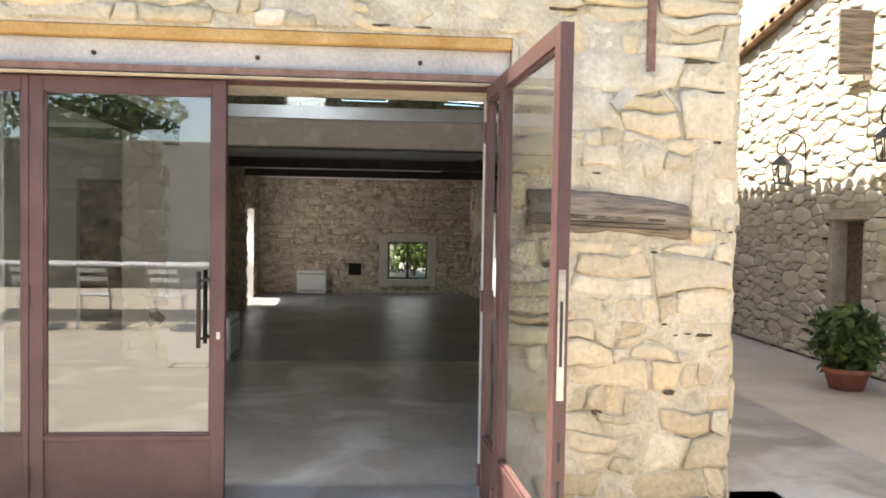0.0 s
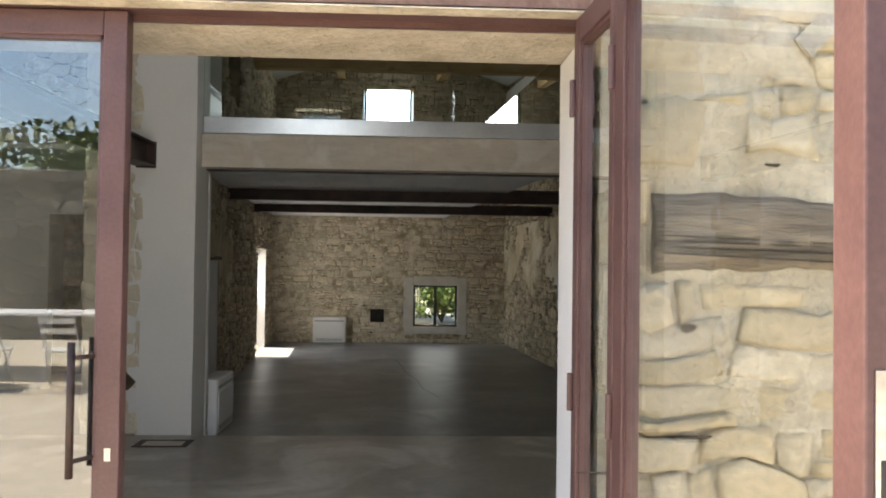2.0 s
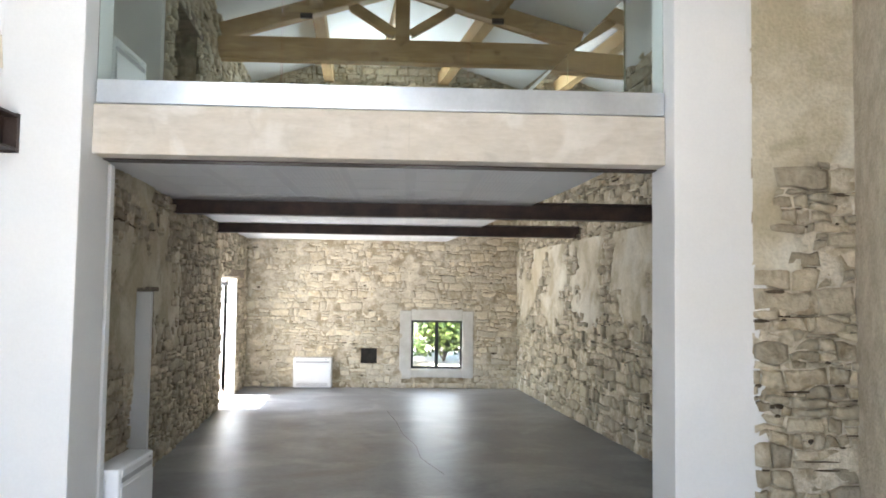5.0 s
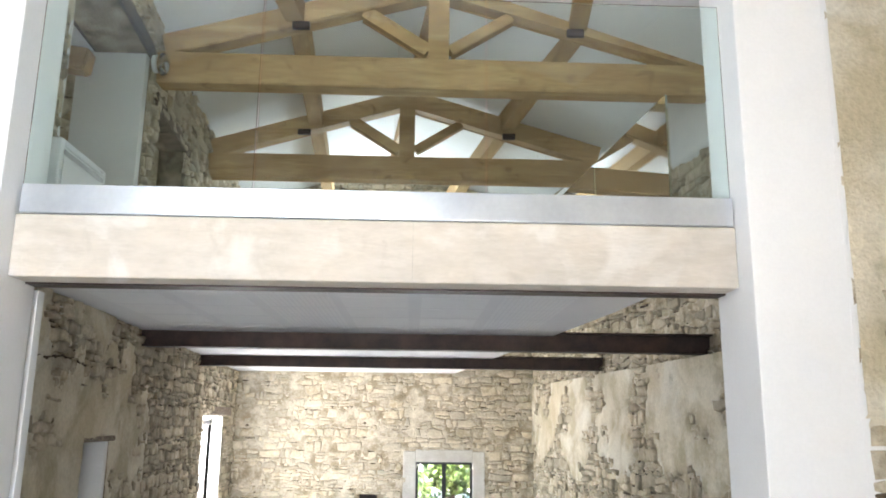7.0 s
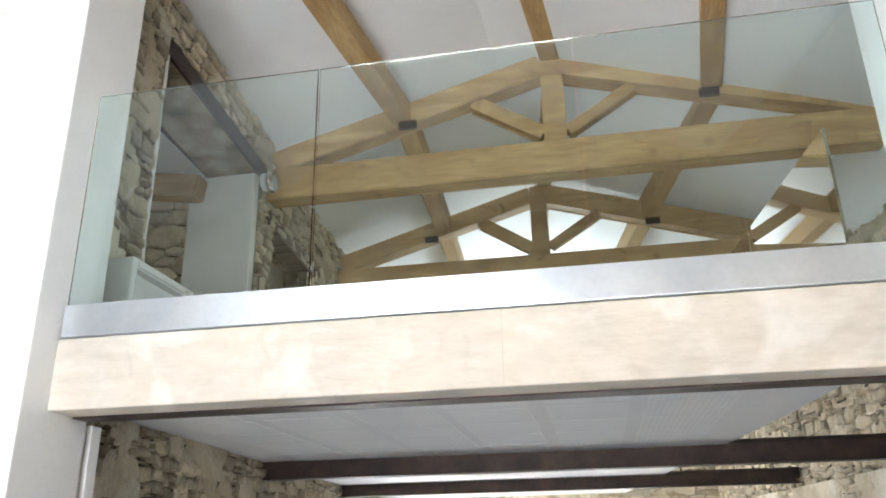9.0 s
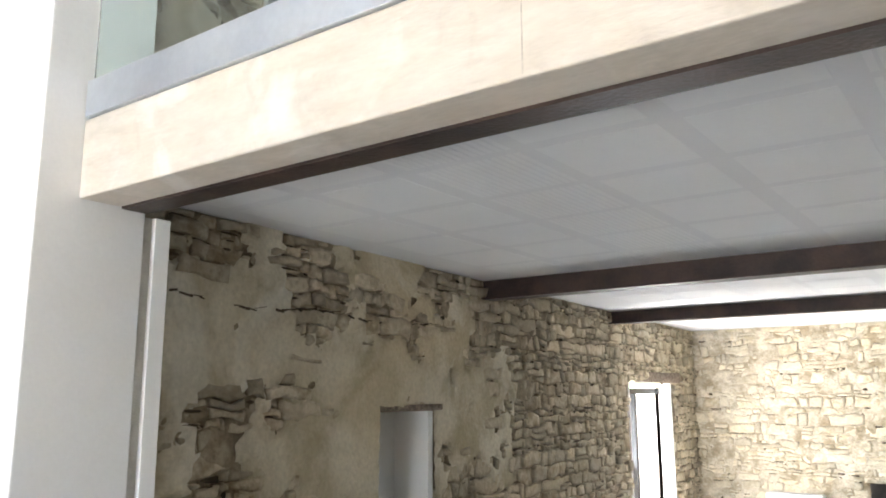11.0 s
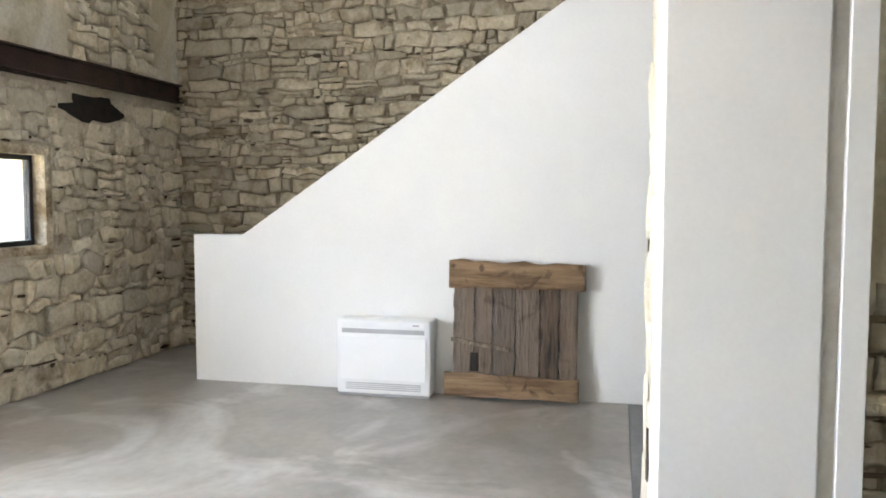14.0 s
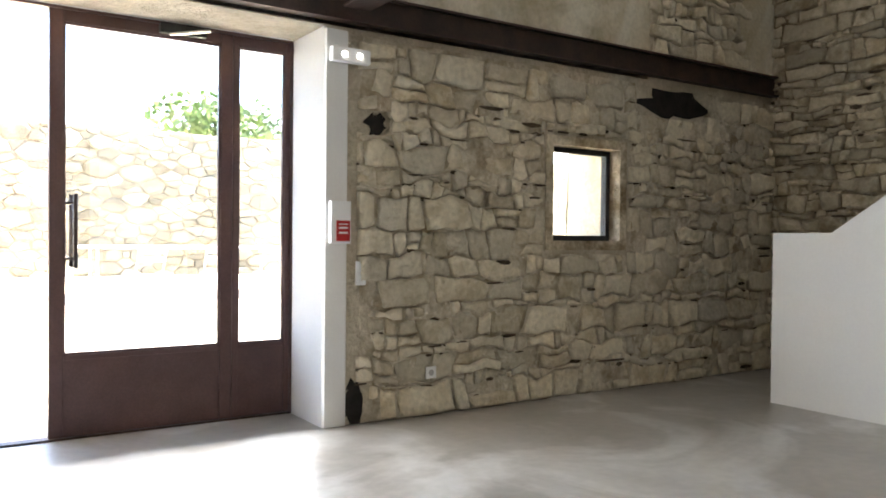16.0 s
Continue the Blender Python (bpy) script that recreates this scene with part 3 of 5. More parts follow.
left_holes = [(UL(12.61), 0.15, UL(13.27), 1.86), (UL(17.7), -1, UL(19.5), 2.12), (UL(11.45), 3.25, UL(13.55), 5.64), (UL(13.95), 4.35, UL(15.3), 5.25)]
wall_left = wall_body("wall_left", F_LEFT, 6.0, 0.5, left_holes, M_EARTH, "old rubble wall with patches of worn beige plaster")
F_RIGHT = Face((right_x(10.3), 10.3), (right_x(Y_FAR), Y_FAR), (-1, 0), Z_R)
wall_right = wall_body("wall_right", F_RIGHT, 2.73, 0.5, [], M_EARTH, "rubble wall partly covered in flaking plaster")
F_UPPER = Face((upper_x(10.4), 10.4), (upper_x(Y_FAR), Y_FAR), (-1, 0), 2.551)
bm = bmesh.new()
prism(bm, [F_UPPER.at(0, 0), F_UPPER.at(F_UPPER.length, 0), F_UPPER.at(F_UPPER.length, 3.50), F_UPPER.at(0, 3.22)], -F_UPPER.w * 0.14)
wall_upper = thing("wall_upper", bm, M_EARTH, "set back upper wall, stone below and white plaster above", "wall", "structure")
F_SIDE = Face((2.95, Y_OUT), (4.62, 10.3), (1, -0.3))
wall_side = wall_body("wall_side", F_SIDE, 5.6, 0.5, [], M_MORTAR_OUT, "rubble stone side wall along the lane")
bm = boxes((-6.7, 15.0, 0, -2.6, 15.6, 5.8))
thing("wall_back", bm, M_MORTAR_IN, "plain stone wall closing the back rooms", "wall", "structure")

# pillars with plaster and bare stone
bm = boxes((-1.59, Y_P, Z_R, -1.06, 10.42, 6.2), bevel=0.006)
pillar_left = thing("pillar_left", bm, M_WHITE, "smooth white plastered pier with ragged plaster edge", "pillar", "structure")
part("groove", boxes((-1.59, 10.422, Z_R, -1.085, 10.47, 2.574)), M_PALE_PLASTER, pillar_left, "pale sunk groove beside the pier")
part("reveal_strip", boxes((-1.59, 10.471, Z_R, -1.06, 10.55, 2.574), bevel=0.004), M_WHITE, pillar_left, "narrow white upright strip")
bm = boxes((-2.10, Y_P + 0.012, 0, -1.592, 10.5, 6.0))
pier_stone = thing("pier_stone", bm, M_MORTAR_OUT, "pale dressed stone quoins beside the white pier", "pillar", "structure")
bm = boxes((2.78, Y_P, Z_R, 3.29, 10.42, 6.2), bevel=0.006)
pillar_right = thing("pillar_right", bm, M_WHITE, "smooth white plastered pier beside bare stone", "pillar", "structure")
F_CROSS = Face((3.292, Y_P + 0.02), (4.5, Y_P + 0.02), (0, -1))
wall_cross = wall_body("wall_cross", F_CROSS, 5.9, 0.45, [], M_OLD_PLASTER, "bare rubble wall with remains of plaster")


def ragged(parent, x, side, y, z1, seed):
    """The uneven edge of new plaster against old stone."""
    rng = random.Random(seed)
    bm = bmesh.new()
    z = 0.0
    outline = []
    while z < z1:
        outline.append((x + side * max(0.01, 0.075 + 0.10 * nz(z, seed, 1.6, seed) + 0.06 * (rng.random() - 0.5)), y, z))
        z += 0.02 + 0.05 * rng.random()
    outline.append((x + side * 0.03, y, z1))
    prism(bm, [(x - side * 0.02, y, 0), *outline, (x - side * 0.02, y, z1)], (0, 0.03, 0))
    part("plaster_edge", bm, M_WHITE, parent)


ragged(pillar_left, -1.59, -1, Y_P - 0.002, 5.9, 3)
ragged(pillar_right, 3.29, 1, Y_P - 0.002, 5.9, 4)

# concrete edge beam, steel under it, galvanised upstand
bm = boxes((-1.058, 10.11, 2.59, 2.778, 10.30, 2.925), bevel=0.008)
edge_beam = thing("edge_beam", bm, M_CONCRETE, "pale board-marked concrete edge beam of the mezzanine", "beam", "structure")
part("joint", boxes((1.03, 10.108, 2.60, 1.033, 10.1115, 2.92)), M_CEMENT, edge_beam)
bm = boxes((-1.058, 10.303, 2.583, 2.778, 10.43, 2.596), (-1.058, 10.303, 2.597, 2.778, 10.316, 2.755), (-1.058, 10.417, 2.597, 2.778, 10.43, 2.755))
thing("steel_channel", bm, M_DARK, "dark steel channel under the concrete beam", "beam", "structure")
bm = boxes((-1.035, 10.095, 2.928, 2.765, 10.18, 3.085), bevel=0.004)
upstand = thing("rail_channel", bm, M_GALV, "galvanised steel channel holding the glass balustrade", "rail", "structure")
# mezzanine slab and the ceiling under it
bm = bmesh.new()
prism(bm, [(left_x(10.4), 10.43, 2.81), (2.777, 10.44, 2.81), (slab_x(12.3), 12.3, 2.81), (slab_x(20.7), 20.7, 2.81), (left_x(20.7), 20.7, 2.81)], (0, 0, 0.24))
thing("mezzanine_floor", bm, M_CONCRETE, "concrete mezzanine slab over the room", "floor", "structure")
bm = bmesh.new()
prism(bm, [(left_x(10.4) + 0.01, 10.43, 2.76), (2.775, 10.44, 2.76), (slab_x(12.3) - 0.002, 12.3, 2.76), (slab_x(20.77) - 0.002, 20.77, 2.76), (left_x(20.7) + 0.01, 20.77, 2.76)], (0, 0, 0.04))
base_faces = len(bm.faces)
for row in range(17):
    y0 = 10.50 + row * 0.595
    if y0 > 20.2:
        continue
    for col in range(7):
        x0 = -1.90 + col * 0.60
        if x0 < left_x(y0) + 0.02 or x0 + 0.53 > slab_x(y0 + 0.56) - 0.02:
            continue
        if col in (3, 6):
            for s in range(14):
                box(bm, x0 + s * 0.0385, y0 + 0.02, 2.7588, x0 + s * 0.0385 + 0.026, y0 + 0.555, 2.7605)
        else:
            box(bm, x0, y0 + 0.02, 2.7588, x0 + 0.50, y0 + 0.535, 2.7605)
ceiling_room = thing("ceiling_room", bm, M_CEIL, "white slotted acoustic ceiling boards", "ceiling", "structure")
ceiling_room.data.materials.append(M_CEIL_BACK)
for poly in ceiling_room.data.polygons[:base_faces]:
    poly.material_index = 1


def i_beam(name, a, b, h, w, material, label, up=(0, 0, 1)):
    """A rolled steel joist with web and two flanges."""
    a, b = Vector(a), Vector(b)
    bm = bmesh.new()
    squared(bm, a + Vector((0, 0, h / 2)), b + Vector((0, 0, h / 2)), 0.012, h - 0.03)
    squared(bm, a + Vector((0, 0, 0.0075)), b + Vector((0, 0, 0.0075)), w, 0.015)
    squared(bm, a + Vector((0, 0, h - 0.0075)), b + Vector((0, 0, h - 0.0075)), w, 0.015)
    return thing(name, bm, material, label, "beam", "structure")


i_beam("steel_joist", (left_x(14.1) - 0.1, 14.12, 2.59), (upper_x(14.1) + 0.1, 14.12, 2.59), 0.20, 0.16, M_DARK, "dark brown rolled steel joist under the ceiling")
i_beam("steel_joist", (left_x(17.2) - 0.1, 17.2, 2.61), (upper_x(17.2) + 0.1, 17.2, 2.61), 0.18, 0.16, M_DARK, "dark brown rolled steel joist under the ceiling")
tie_beam = i_beam("steel_beam", (-1.53, 5.47, 2.56), (-1.53, 9.90, 2.56), 0.23, 0.18, M_DARK, "dark rusty steel beam from facade to pier")
part("end_plate", boxes((-1.62, 9.90, 2.55, -1.44, 9.938, 2.80)), M_DARK, tie_beam)
bm = bmesh.new()
box(bm, -5.85, 5.375, 2.488, 1.8, 5.455, 2.503)
box(bm, -5.85, 5.375, 2.655, 1.8, 5.455, 2.67)
box(bm, -5.85, 5.395, 2.503, 1.8, 5.41, 2.655)
thing("facade_beam", bm, M_DARK, "long dark rusted steel beam along the facade wall", "beam", "structure")
bm = bmesh.new()
prism(bm, [(-2.12, 11.2, 5.462), (left_x(11.2) + 0.03, 11.2, 5.462), (left_x(13.56) + 0.03, 13.56, 5.462), (-2.2, 13.56, 5.462)], (0, 0, 0.15))
thing("steel_lintel", bm, M_DARK, "dark steel lintel over the landing opening", "beam", "structure")

# roof: two white slopes over everything
bm = bmesh.new()
SL = 0.33
for far, ys in ((-6.6, (4.2, 15.6)), (-2.85, (15.6, 20.9)), (4.7, (4.2, 20.9))):
    p = [(ridge_x(ys[0]), ys[0], Z_ROOF_RIDGE), (ridge_x(ys[1]), ys[1], Z_ROOF_RIDGE)]
    q = [(x, y, Z_ROOF_RIDGE - SL * abs(x - ridge_x(y))) for x, y in ((far, ys[1]), (far, ys[0]))]
    prism(bm, p + q, (0, 0, 0.25))
thing("ceiling_roof", bm, M_CEIL, "white boarded sloping roof ceiling", "ceiling", "structure")


# gables closed up to the roof
bm = bmesh.new()
for y0, d in ((4.80, 0.5),):
    prism(bm, [(-6.6, y0, 4.1), (4.5, y0, 5.58), (4.5, y0, 5.72), (ridge_x(y0), y0, 6.84), (-6.6, y0, 4.45)], (0, d, 0))
thing("wall_gable", bm, M_OLD_PLASTER, "old plastered gable above the facade", "wall", "structure")


# oak trusses and purlins
def truss(y, x0, x1, zt):
    ob = empty("roof_truss", "light oak king post roof truss with struts", "truss", pose((x0 + x1) / 2, y, zt), "trusses over the mezzanine")
    half = (x1 - x0) / 2
    rise = 1.22
    b = 0.012

    def bar(name, p, q, w, h):
        part(name, squared(bmesh.new(), p, q, w, h, (0, 1, 0.001), bevel=b), M_OAK, ob)

    part("tie_beam", squared(bmesh.new(), (-half, 0, 0.17), (half, 0, 0.17), 0.24, 0.34, bevel=b), M_OAK, ob)
    for s in (-1, 1):
        part("rafter", squared(bmesh.new(), (s * (half - 0.05), 0, 0.42), (s * 0.10, 0, rise - 0.02), 0.22, 0.24, bevel=b), M_OAK, ob)
        part("strut", squared(bmesh.new(), (s * 0.12, 0, 0.46), (s * 0.78, 0, 0.88), 0.14, 0.12, bevel=b), M_OAK, ob)
        part("purlin_cleat", boxes((s * 1.45 - 0.09, -0.16, 0.62, s * 1.45 + 0.09, -0.115, 0.70)), M_DARK, ob)
    part("king_post", squared(bmesh.new(), (0, 0, 0.33), (0, 0, rise + 0.1), 0.22, 0.22, (0, 1, 0), bevel=b), M_OAK, ob)
    return ob


truss(13.8, -1.66, 4.17, 5.27)
truss(16.75, -1.88, 3.68, 5.20)
for y0, y1, xs in ((9.0, 13.86, (0.74, -0.78, 2.22, 1.27, -0.25, 2.76)), (13.87, 20.75, (1.27, -0.25, 2.76, 0.58, -0.62, 1.70))):
    for k, zz in enumerate((6.62, 6.10, 6.10)):
        bm = squared(bmesh.new(), (xs[k], y0, zz), (xs[k + 3], y1, zz), 0.19, 0.24, bevel=0.012)
        thing("purlin", bm, M_OAK_Y, "light oak purlin under the white roof", "purlin", "structure", "purlins")


# ---- glass balustrades ----
def pane(name, a, b, z0, z1, parent, thick=0.016, material=None):
    bm = bmesh.new()
    squared(bm, (a[0], a[1], (z0 + z1) / 2), (b[0], b[1], (z0 + z1) / 2), thick, z1 - z0)
    bmesh.ops.recalc_face_normals(bm, faces=bm.faces)
    ob = part(name, bm, material or M_GLASS_RAIL, parent)
    ob.visible_shadow = False
    return ob


rail = empty("glass_balustrade", "frameless clear glass balustrade along the mezzanine edge", "balustrade", pose(0, 10.14, 3.08))
for a, b in ((-1.05, 0.16), (0.172, 1.42), (1.432, 2.77)):
    pane("pane", (a, 0.0), (b, 0.0), -0.08, 1.17, rail)
rail2 = empty("glass_balustrade", "frameless glass balustrade beside the open void", "balustrade", pose(0, 0, 3.06))
for a, b in ((11.10, 12.60), (12.615, 14.1), (14.115, 15.6), (15.615, 17.1), (17.115, 18.6), (18.615, 20.1)):
    pane("pane", (slab_x(a) - 0.02, a), (slab_x(b) - 0.02, b), -0.02, 1.06, rail2)
part("channel", squared(bmesh.new(), (slab_x(11.1) - 0.03, 11.1, 0.0), (slab_x(20.1) - 0.03, 20.1, 0.0), 0.06, 0.08), M_GALV, rail2)

# ---- stairs behind the white wall ----
zk = 1.23
slope = 0.675
bm = bmesh.new()
prism(bm, [(X_STAIR, 6.34, 0), (X_STAIR, 10.14, 0), (X_STAIR, 10.14, zk + slope * (10.14 - 6.78)), (X_STAIR, 6.78, zk), (X_STAIR, 6.34, zk)], (-0.16, 0, 0))
prism(bm, [(X_STAIR, 10.14, 2.04), (X_STAIR, 15.0, 2.04), (X_STAIR, 15.0, 4.2), (X_STAIR, 11.2, 4.2), (X_STAIR, 10.14, zk + slope * (10.14 - 6.78))], (-0.16, 0, 0))
prism(bm, [(X_STAIR, 11.0, 0), (X_STAIR, 15.0, 0), (X_STAIR, 15.0, 2.04), (X_STAIR, 11.0, 2.04)], (-0.16, 0, 0))
stair_wall = thing("wall_stair", bm, M_WHITE, "smooth white stair wall with sloping top", "wall", "structure")
stairs = empty("staircase", "plain concrete steps rising behind the white wall", "stairs", pose(-5.23, 6.65, 0))
for k in range(18):
    part("step", boxes((-0.62, k * 0.265, max(0, k * 0.178 - 0.2), 0.60, (k + 1) * 0.265 + 0.02, (k + 1) * 0.178)), M_CONCRETE, stairs)
# white partition and lintel behind the pier
bm = boxes((-4.44, 12.6, 2.25, -2.15, 12.75, 2.80), (-4.44, 12.6, 0, -3.62, 12.75, 2.25), (-2.45, 12.6, 0, -2.15, 12.75, 2.25))
thing("wall_washroom", bm, M_WHITE, "white partition with an open doorway", "wall", "structure")
bm = boxes((-4.44, 10.55, 2.80, -2.15, 15.0, 3.04))
thing("ceiling_passage", bm, M_WHITE, "white slab over the back passage", "ceiling", "structure")
# white box on the landing
bm = boxes((-2.36, 13.44, 3.05, -1.685, 13.58, 5.46), bevel=0.006)
thing("wall_landing", bm, M_WHITE, "white partition beside the landing opening", "wall", "structure")


# ---- glazed steel doors ----
def leaf(w, h, kick, name="leaf", parent=None, stile=0.07, top=0.08, hinge=True):
    """A steel door leaf standing along +x from its hinge, glass above a solid panel."""
    ob = new(name)
    ob.parent = parent
    t = 0.028
    part("stile", boxes((0, -t, 0.012, stile, t, h), bevel=0.004), M_FRAME, ob)
    part("stile", boxes((w - stile, -t, 0.012, w, t, h), bevel=0.004), M_FRAME, ob)
    part("top_rail", boxes((stile, -t, h - top, w - stile, t, h), bevel=0.004), M_FRAME, ob)
    part("mid_rail", boxes((stile, -t, kick - 0.03, w - stile, t, kick), bevel=0.003), M_FRAME, ob)
    part("kick_panel", boxes((stile, -0.014, 0.012, w - stile, 0.014, kick - 0.03)), M_FRAME, ob, "solid painted steel lower panel")
    bead = bmesh.new()
    for z in (kick + 0.006, h - top - 0.006):
        box(bead, stile, -0.018, z - 0.006, w - stile, 0.018, z + 0.006)
    for x in (stile + 0.006, w - stile - 0.006):
        box(bead, x - 0.006, -0.018, kick, x + 0.006, 0.018, h - top)
    part("glazing_bead", bead, M_FRAME, ob)
    g = part("pane", boxes((stile, -0.004, kick, w - stile, 0.004, h - top)), M_GLASS_DOOR, ob)
    g.visible_shadow = False
    return ob


DH = 2.46
door_1 = tagged(new("door_1"), "mauve-brown glazed steel double door, one side folded open", "door", "", "structure")
door_1.matrix_world = pose(0, 4.84, 0)
frame_bm = boxes((-1.37, -0.045, DH - 0.0, 1.60, 0.05, DH + 0.05), (-1.37, -0.045, 0, -1.352, 0.05, DH), (1.545, -0.045, 0, 1.60, 0.05, DH), (-1.352, 0.03, DH - 0.02, 1.545, 0.05, DH))
part("door_frame", frame_bm, M_FRAME, door_1)
part("threshold", boxes((-1.352, -0.03, 0.0, 1.545, 0.05, 0.012)), M_DARK, door_1)
side = leaf(0.382, DH - 0.005, 0.48, "side_leaf", door_1, stile=0.035)
side.location = (-1.35, 0, 0)
main = leaf(1.05, DH - 0.005, 0.48, "main_leaf", door_1, stile=0.075)
main.location = (-0.965, 0, 0)
way = Vector((1.63 - 1.55, 3.27 - 4.78, 0))
ang = math.degrees(math.atan2(way.y, way.x))
side_o = leaf(0.40, DH - 0.005, 0.48, "side_leaf", door_1, stile=0.04)
side_o.matrix_local = pose(1.555, -0.05, 0, 0, 0, ang)
main_o = leaf(1.085, DH - 0.005, 0.48, "main_leaf", door_1, stile=0.075)
d = way.normalized()
main_o.matrix_local = pose(1.555 + d.x * 0.41, -0.05 + d.y * 0.41, 0, 0, 0, ang)


def pull(parent, x, y, z0, z1):
    bm = bmesh.new()
    tube(bm, (x, y, z0), (x, y, z1), 0.012)
    tube(bm, (x, y, z0 + 0.05), (x + 0.05, 0, z0 + 0.05), 0.008)
    tube(bm, (x, y, z1 - 0.05), (x + 0.05, 0, z1 - 0.05), 0.008)
    part("handle", bm, M_DARK, parent, "dark tubular pull handle", True)


pull(main, 0.92, -0.085, 0.98, 1.40)
pull(main, 0.92, 0.085, 0.98, 1.40)
part("lock_plate", boxes((1.005, -0.031, 1.02, 1.025, -0.027, 1.06)), M_CHROME, main)
part("lock_plate", boxes((1.0852, -0.014, 1.02, 1.088, 0.014, 1.52)), M_CHROME, main_o, "long bright steel lock faceplate")
part("lock_slot", boxes((1.0875, -0.006, 1.15, 1.089, 0.006, 1.40)), M_BLACK, main_o)
part("lock_slot", boxes((1.0855, -0.006, 0.78, 1.087, 0.006, 0.86)), M_BLACK, main_o)
part("lock_slot", boxes((1.0855, -0.006, 0.63, 1.087, 0.006, 0.71)), M_BLACK, main_o)
for lf in (main, main_o, side, side_o):
    for z in (0.25, 1.25, 2.2):
        part("hinge", tube(bmesh.new(), (-0.006, -0.034, z - 0.06), (-0.006, -0.034, z + 0.06), 0.011), M_FRAME, lf)
closer = bmesh.new()
box(closer, 0.18, 0.03, DH - 0.075, 0.46, 0.085, DH - 0.015, bevel=0.006)
part("door_closer", closer, M_BLACK, main, "dark overhead door closer")
part("closer_arm", squared(bmesh.new(), (0.40, 0.06, DH - 0.08), (0.20, 0.20, DH - 0.06), 0.03, 0.012), M_CHROME, main)

# white reveals of the doorway and lintel outside
bm = boxes((-1.372, 4.895, 0.0, -1.36, 5.372, 2.455), (1.59, 4.895, 0.0, 1.602, 5.372, 2.455), (-1.372, 4.885, 2.456, 1.602, 4.90, 2.50))
prism(bm, [(-1.372, 4.90, 2.485), (1.602, 4.90, 2.485), (1.602, 5.372, 2.545), (-1.372, 5.372, 2.545)], (0, 0, 0.012))
thing("door_reveal", bm, M_WHITE, "white plastered door reveals in the thick wall", "trim", "structure")
bm = boxes((-4.199, 4.775, 2.515, 1.659, 4.83, 2.655), (-4.199, 4.831, 2.545, 1.659, 5.36, 2.655), bevel=0.006)
lintel = thing("lintel", bm, M_LINTEL, "long pale steel lintel with bolts and rusty ochre top edge", "beam", "structure")
part("rusty_edge", boxes((-4.199, 4.715, 2.657, 1.659, 5.36, 2.718), bevel=0.008), M_OCHRE, lintel, "ochre rust-stained top flange")
for x in (-2.37, -1.49, -0.61, 0.26, 1.15):
    part("bolt", tube(bmesh.new(), (x, 4.762, 2.575), (x, 4.782, 2.575), 0.014, 6), M_DARK, lintel)
part("lower_flange", boxes((-4.199, 4.735, 2.475, 1.659, 4.83, 2.513)), M_RUST, lintel)


# ---- windows ----
def window(name, x0, x1, z0, z1, y, out, mullions, label, bar=0.045):
    ob = tagged(new(name), label, "window", "", "structure")
    ob.matrix_world = pose((x0 + x1) / 2, y, z0)
    w, h = (x1 - x0) / 2, z1 - z0
    bm = boxes((-w, -0.03, 0, -w + bar, 0.03, h), (w - bar, -0.03, 0, w, 0.03, h), (-w + bar, -0.03, 0, w - bar, 0.03, bar), (-w + bar, -0.03, h - bar, w - bar, 0.03, h))
    part("window_frame", bm, M_BLACK, ob)
    for k in range(mullions):
        part("mullion", boxes((-0.035, -0.028, bar, 0.035, 0.028, h - bar)), M_BLACK, ob)
    n = mullions + 1
    for k in range(n):
        a = -w + bar + (2 * w - 2 * bar) * k / n
        g = part("pane", boxes((a, -0.004, bar, a + (2 * w - 2 * bar) / n, 0.004, h - bar)), M_GLASS, ob)
        g.visible_shadow = False
    return ob


window("window_1", 1.13, 2.16, 0.20, 1.17, Y_FAR + 0.10, 1, 1, "small dark-framed two-light window in the far wall")
window("window_2", -0.08, 1.03, 4.80, 5.77, Y_FAR + 0.10, 1, 1, "dark-framed two-light window in the gable")
window("window_3", -3.89, -3.20, 1.16, 1.87, 5.24, 1, 0, "small square dark-framed window in the stone facade", bar=0.04)
window("window_4", -0.83, -0.10, 3.30, 4.13, 5.05, 1, 0, "small upper window in the facade gable", bar=0.04)
# smooth white surround of the far window
bm = bmesh.new()
for q in ((0.90, 0.0, 1.13, 1.36), (2.16, 0.02, 2.38, 1.36), (1.13, 1.17, 2.16, 1.39), (1.13, 0.03, 2.16, 0.20)):
    box(bm, q[0], Y_FAR - 0.035, q[1], q[2], Y_FAR + 0.07, q[3], bevel=0.012)
thing("window_surround", bm, M_PALE_PLASTER, "rough pale plaster surround of the far window", "trim", "structure")
bm = boxes((-3.96, 5.25, 1.09, -3.89, 5.385, 1.94), (-3.20, 5.25, 1.09, -3.13, 5.385, 1.94), (-3.89, 5.25, 1.87, -3.20, 5.385, 1.94), (-3.89, 5.25, 1.09, -3.20, 5.385, 1.16))
thing("window_surround", bm, M_MORTAR_IN, "pale mortar surround of the facade window", "trim", "structure")
# side door of the room, glazed, standing open
door_2 = tagged(new("door_2"), "grey glazed door standing open to daylight", "door", "", "structure")
door_2.matrix_world = pose(left_x(17.7) - 0.30, 17.7, Z_R, 0, 0, 90)
part("door_frame", boxes((0, -0.03, 0, 0.06, 0.03, 2.05), (1.74, -0.03, 0, 1.80, 0.03, 2.05), (0.06, -0.03, 1.98, 1.74, 0.03, 2.05), (0.85, -0.03, 0.02, 0.93, 0.03, 1.98)), M_BLACK, door_2)
part("leaf", boxes((0.06, -0.03, 0.02, 0.11, 0.45, 1.97), bevel=0.004), M_BLACK, door_2)


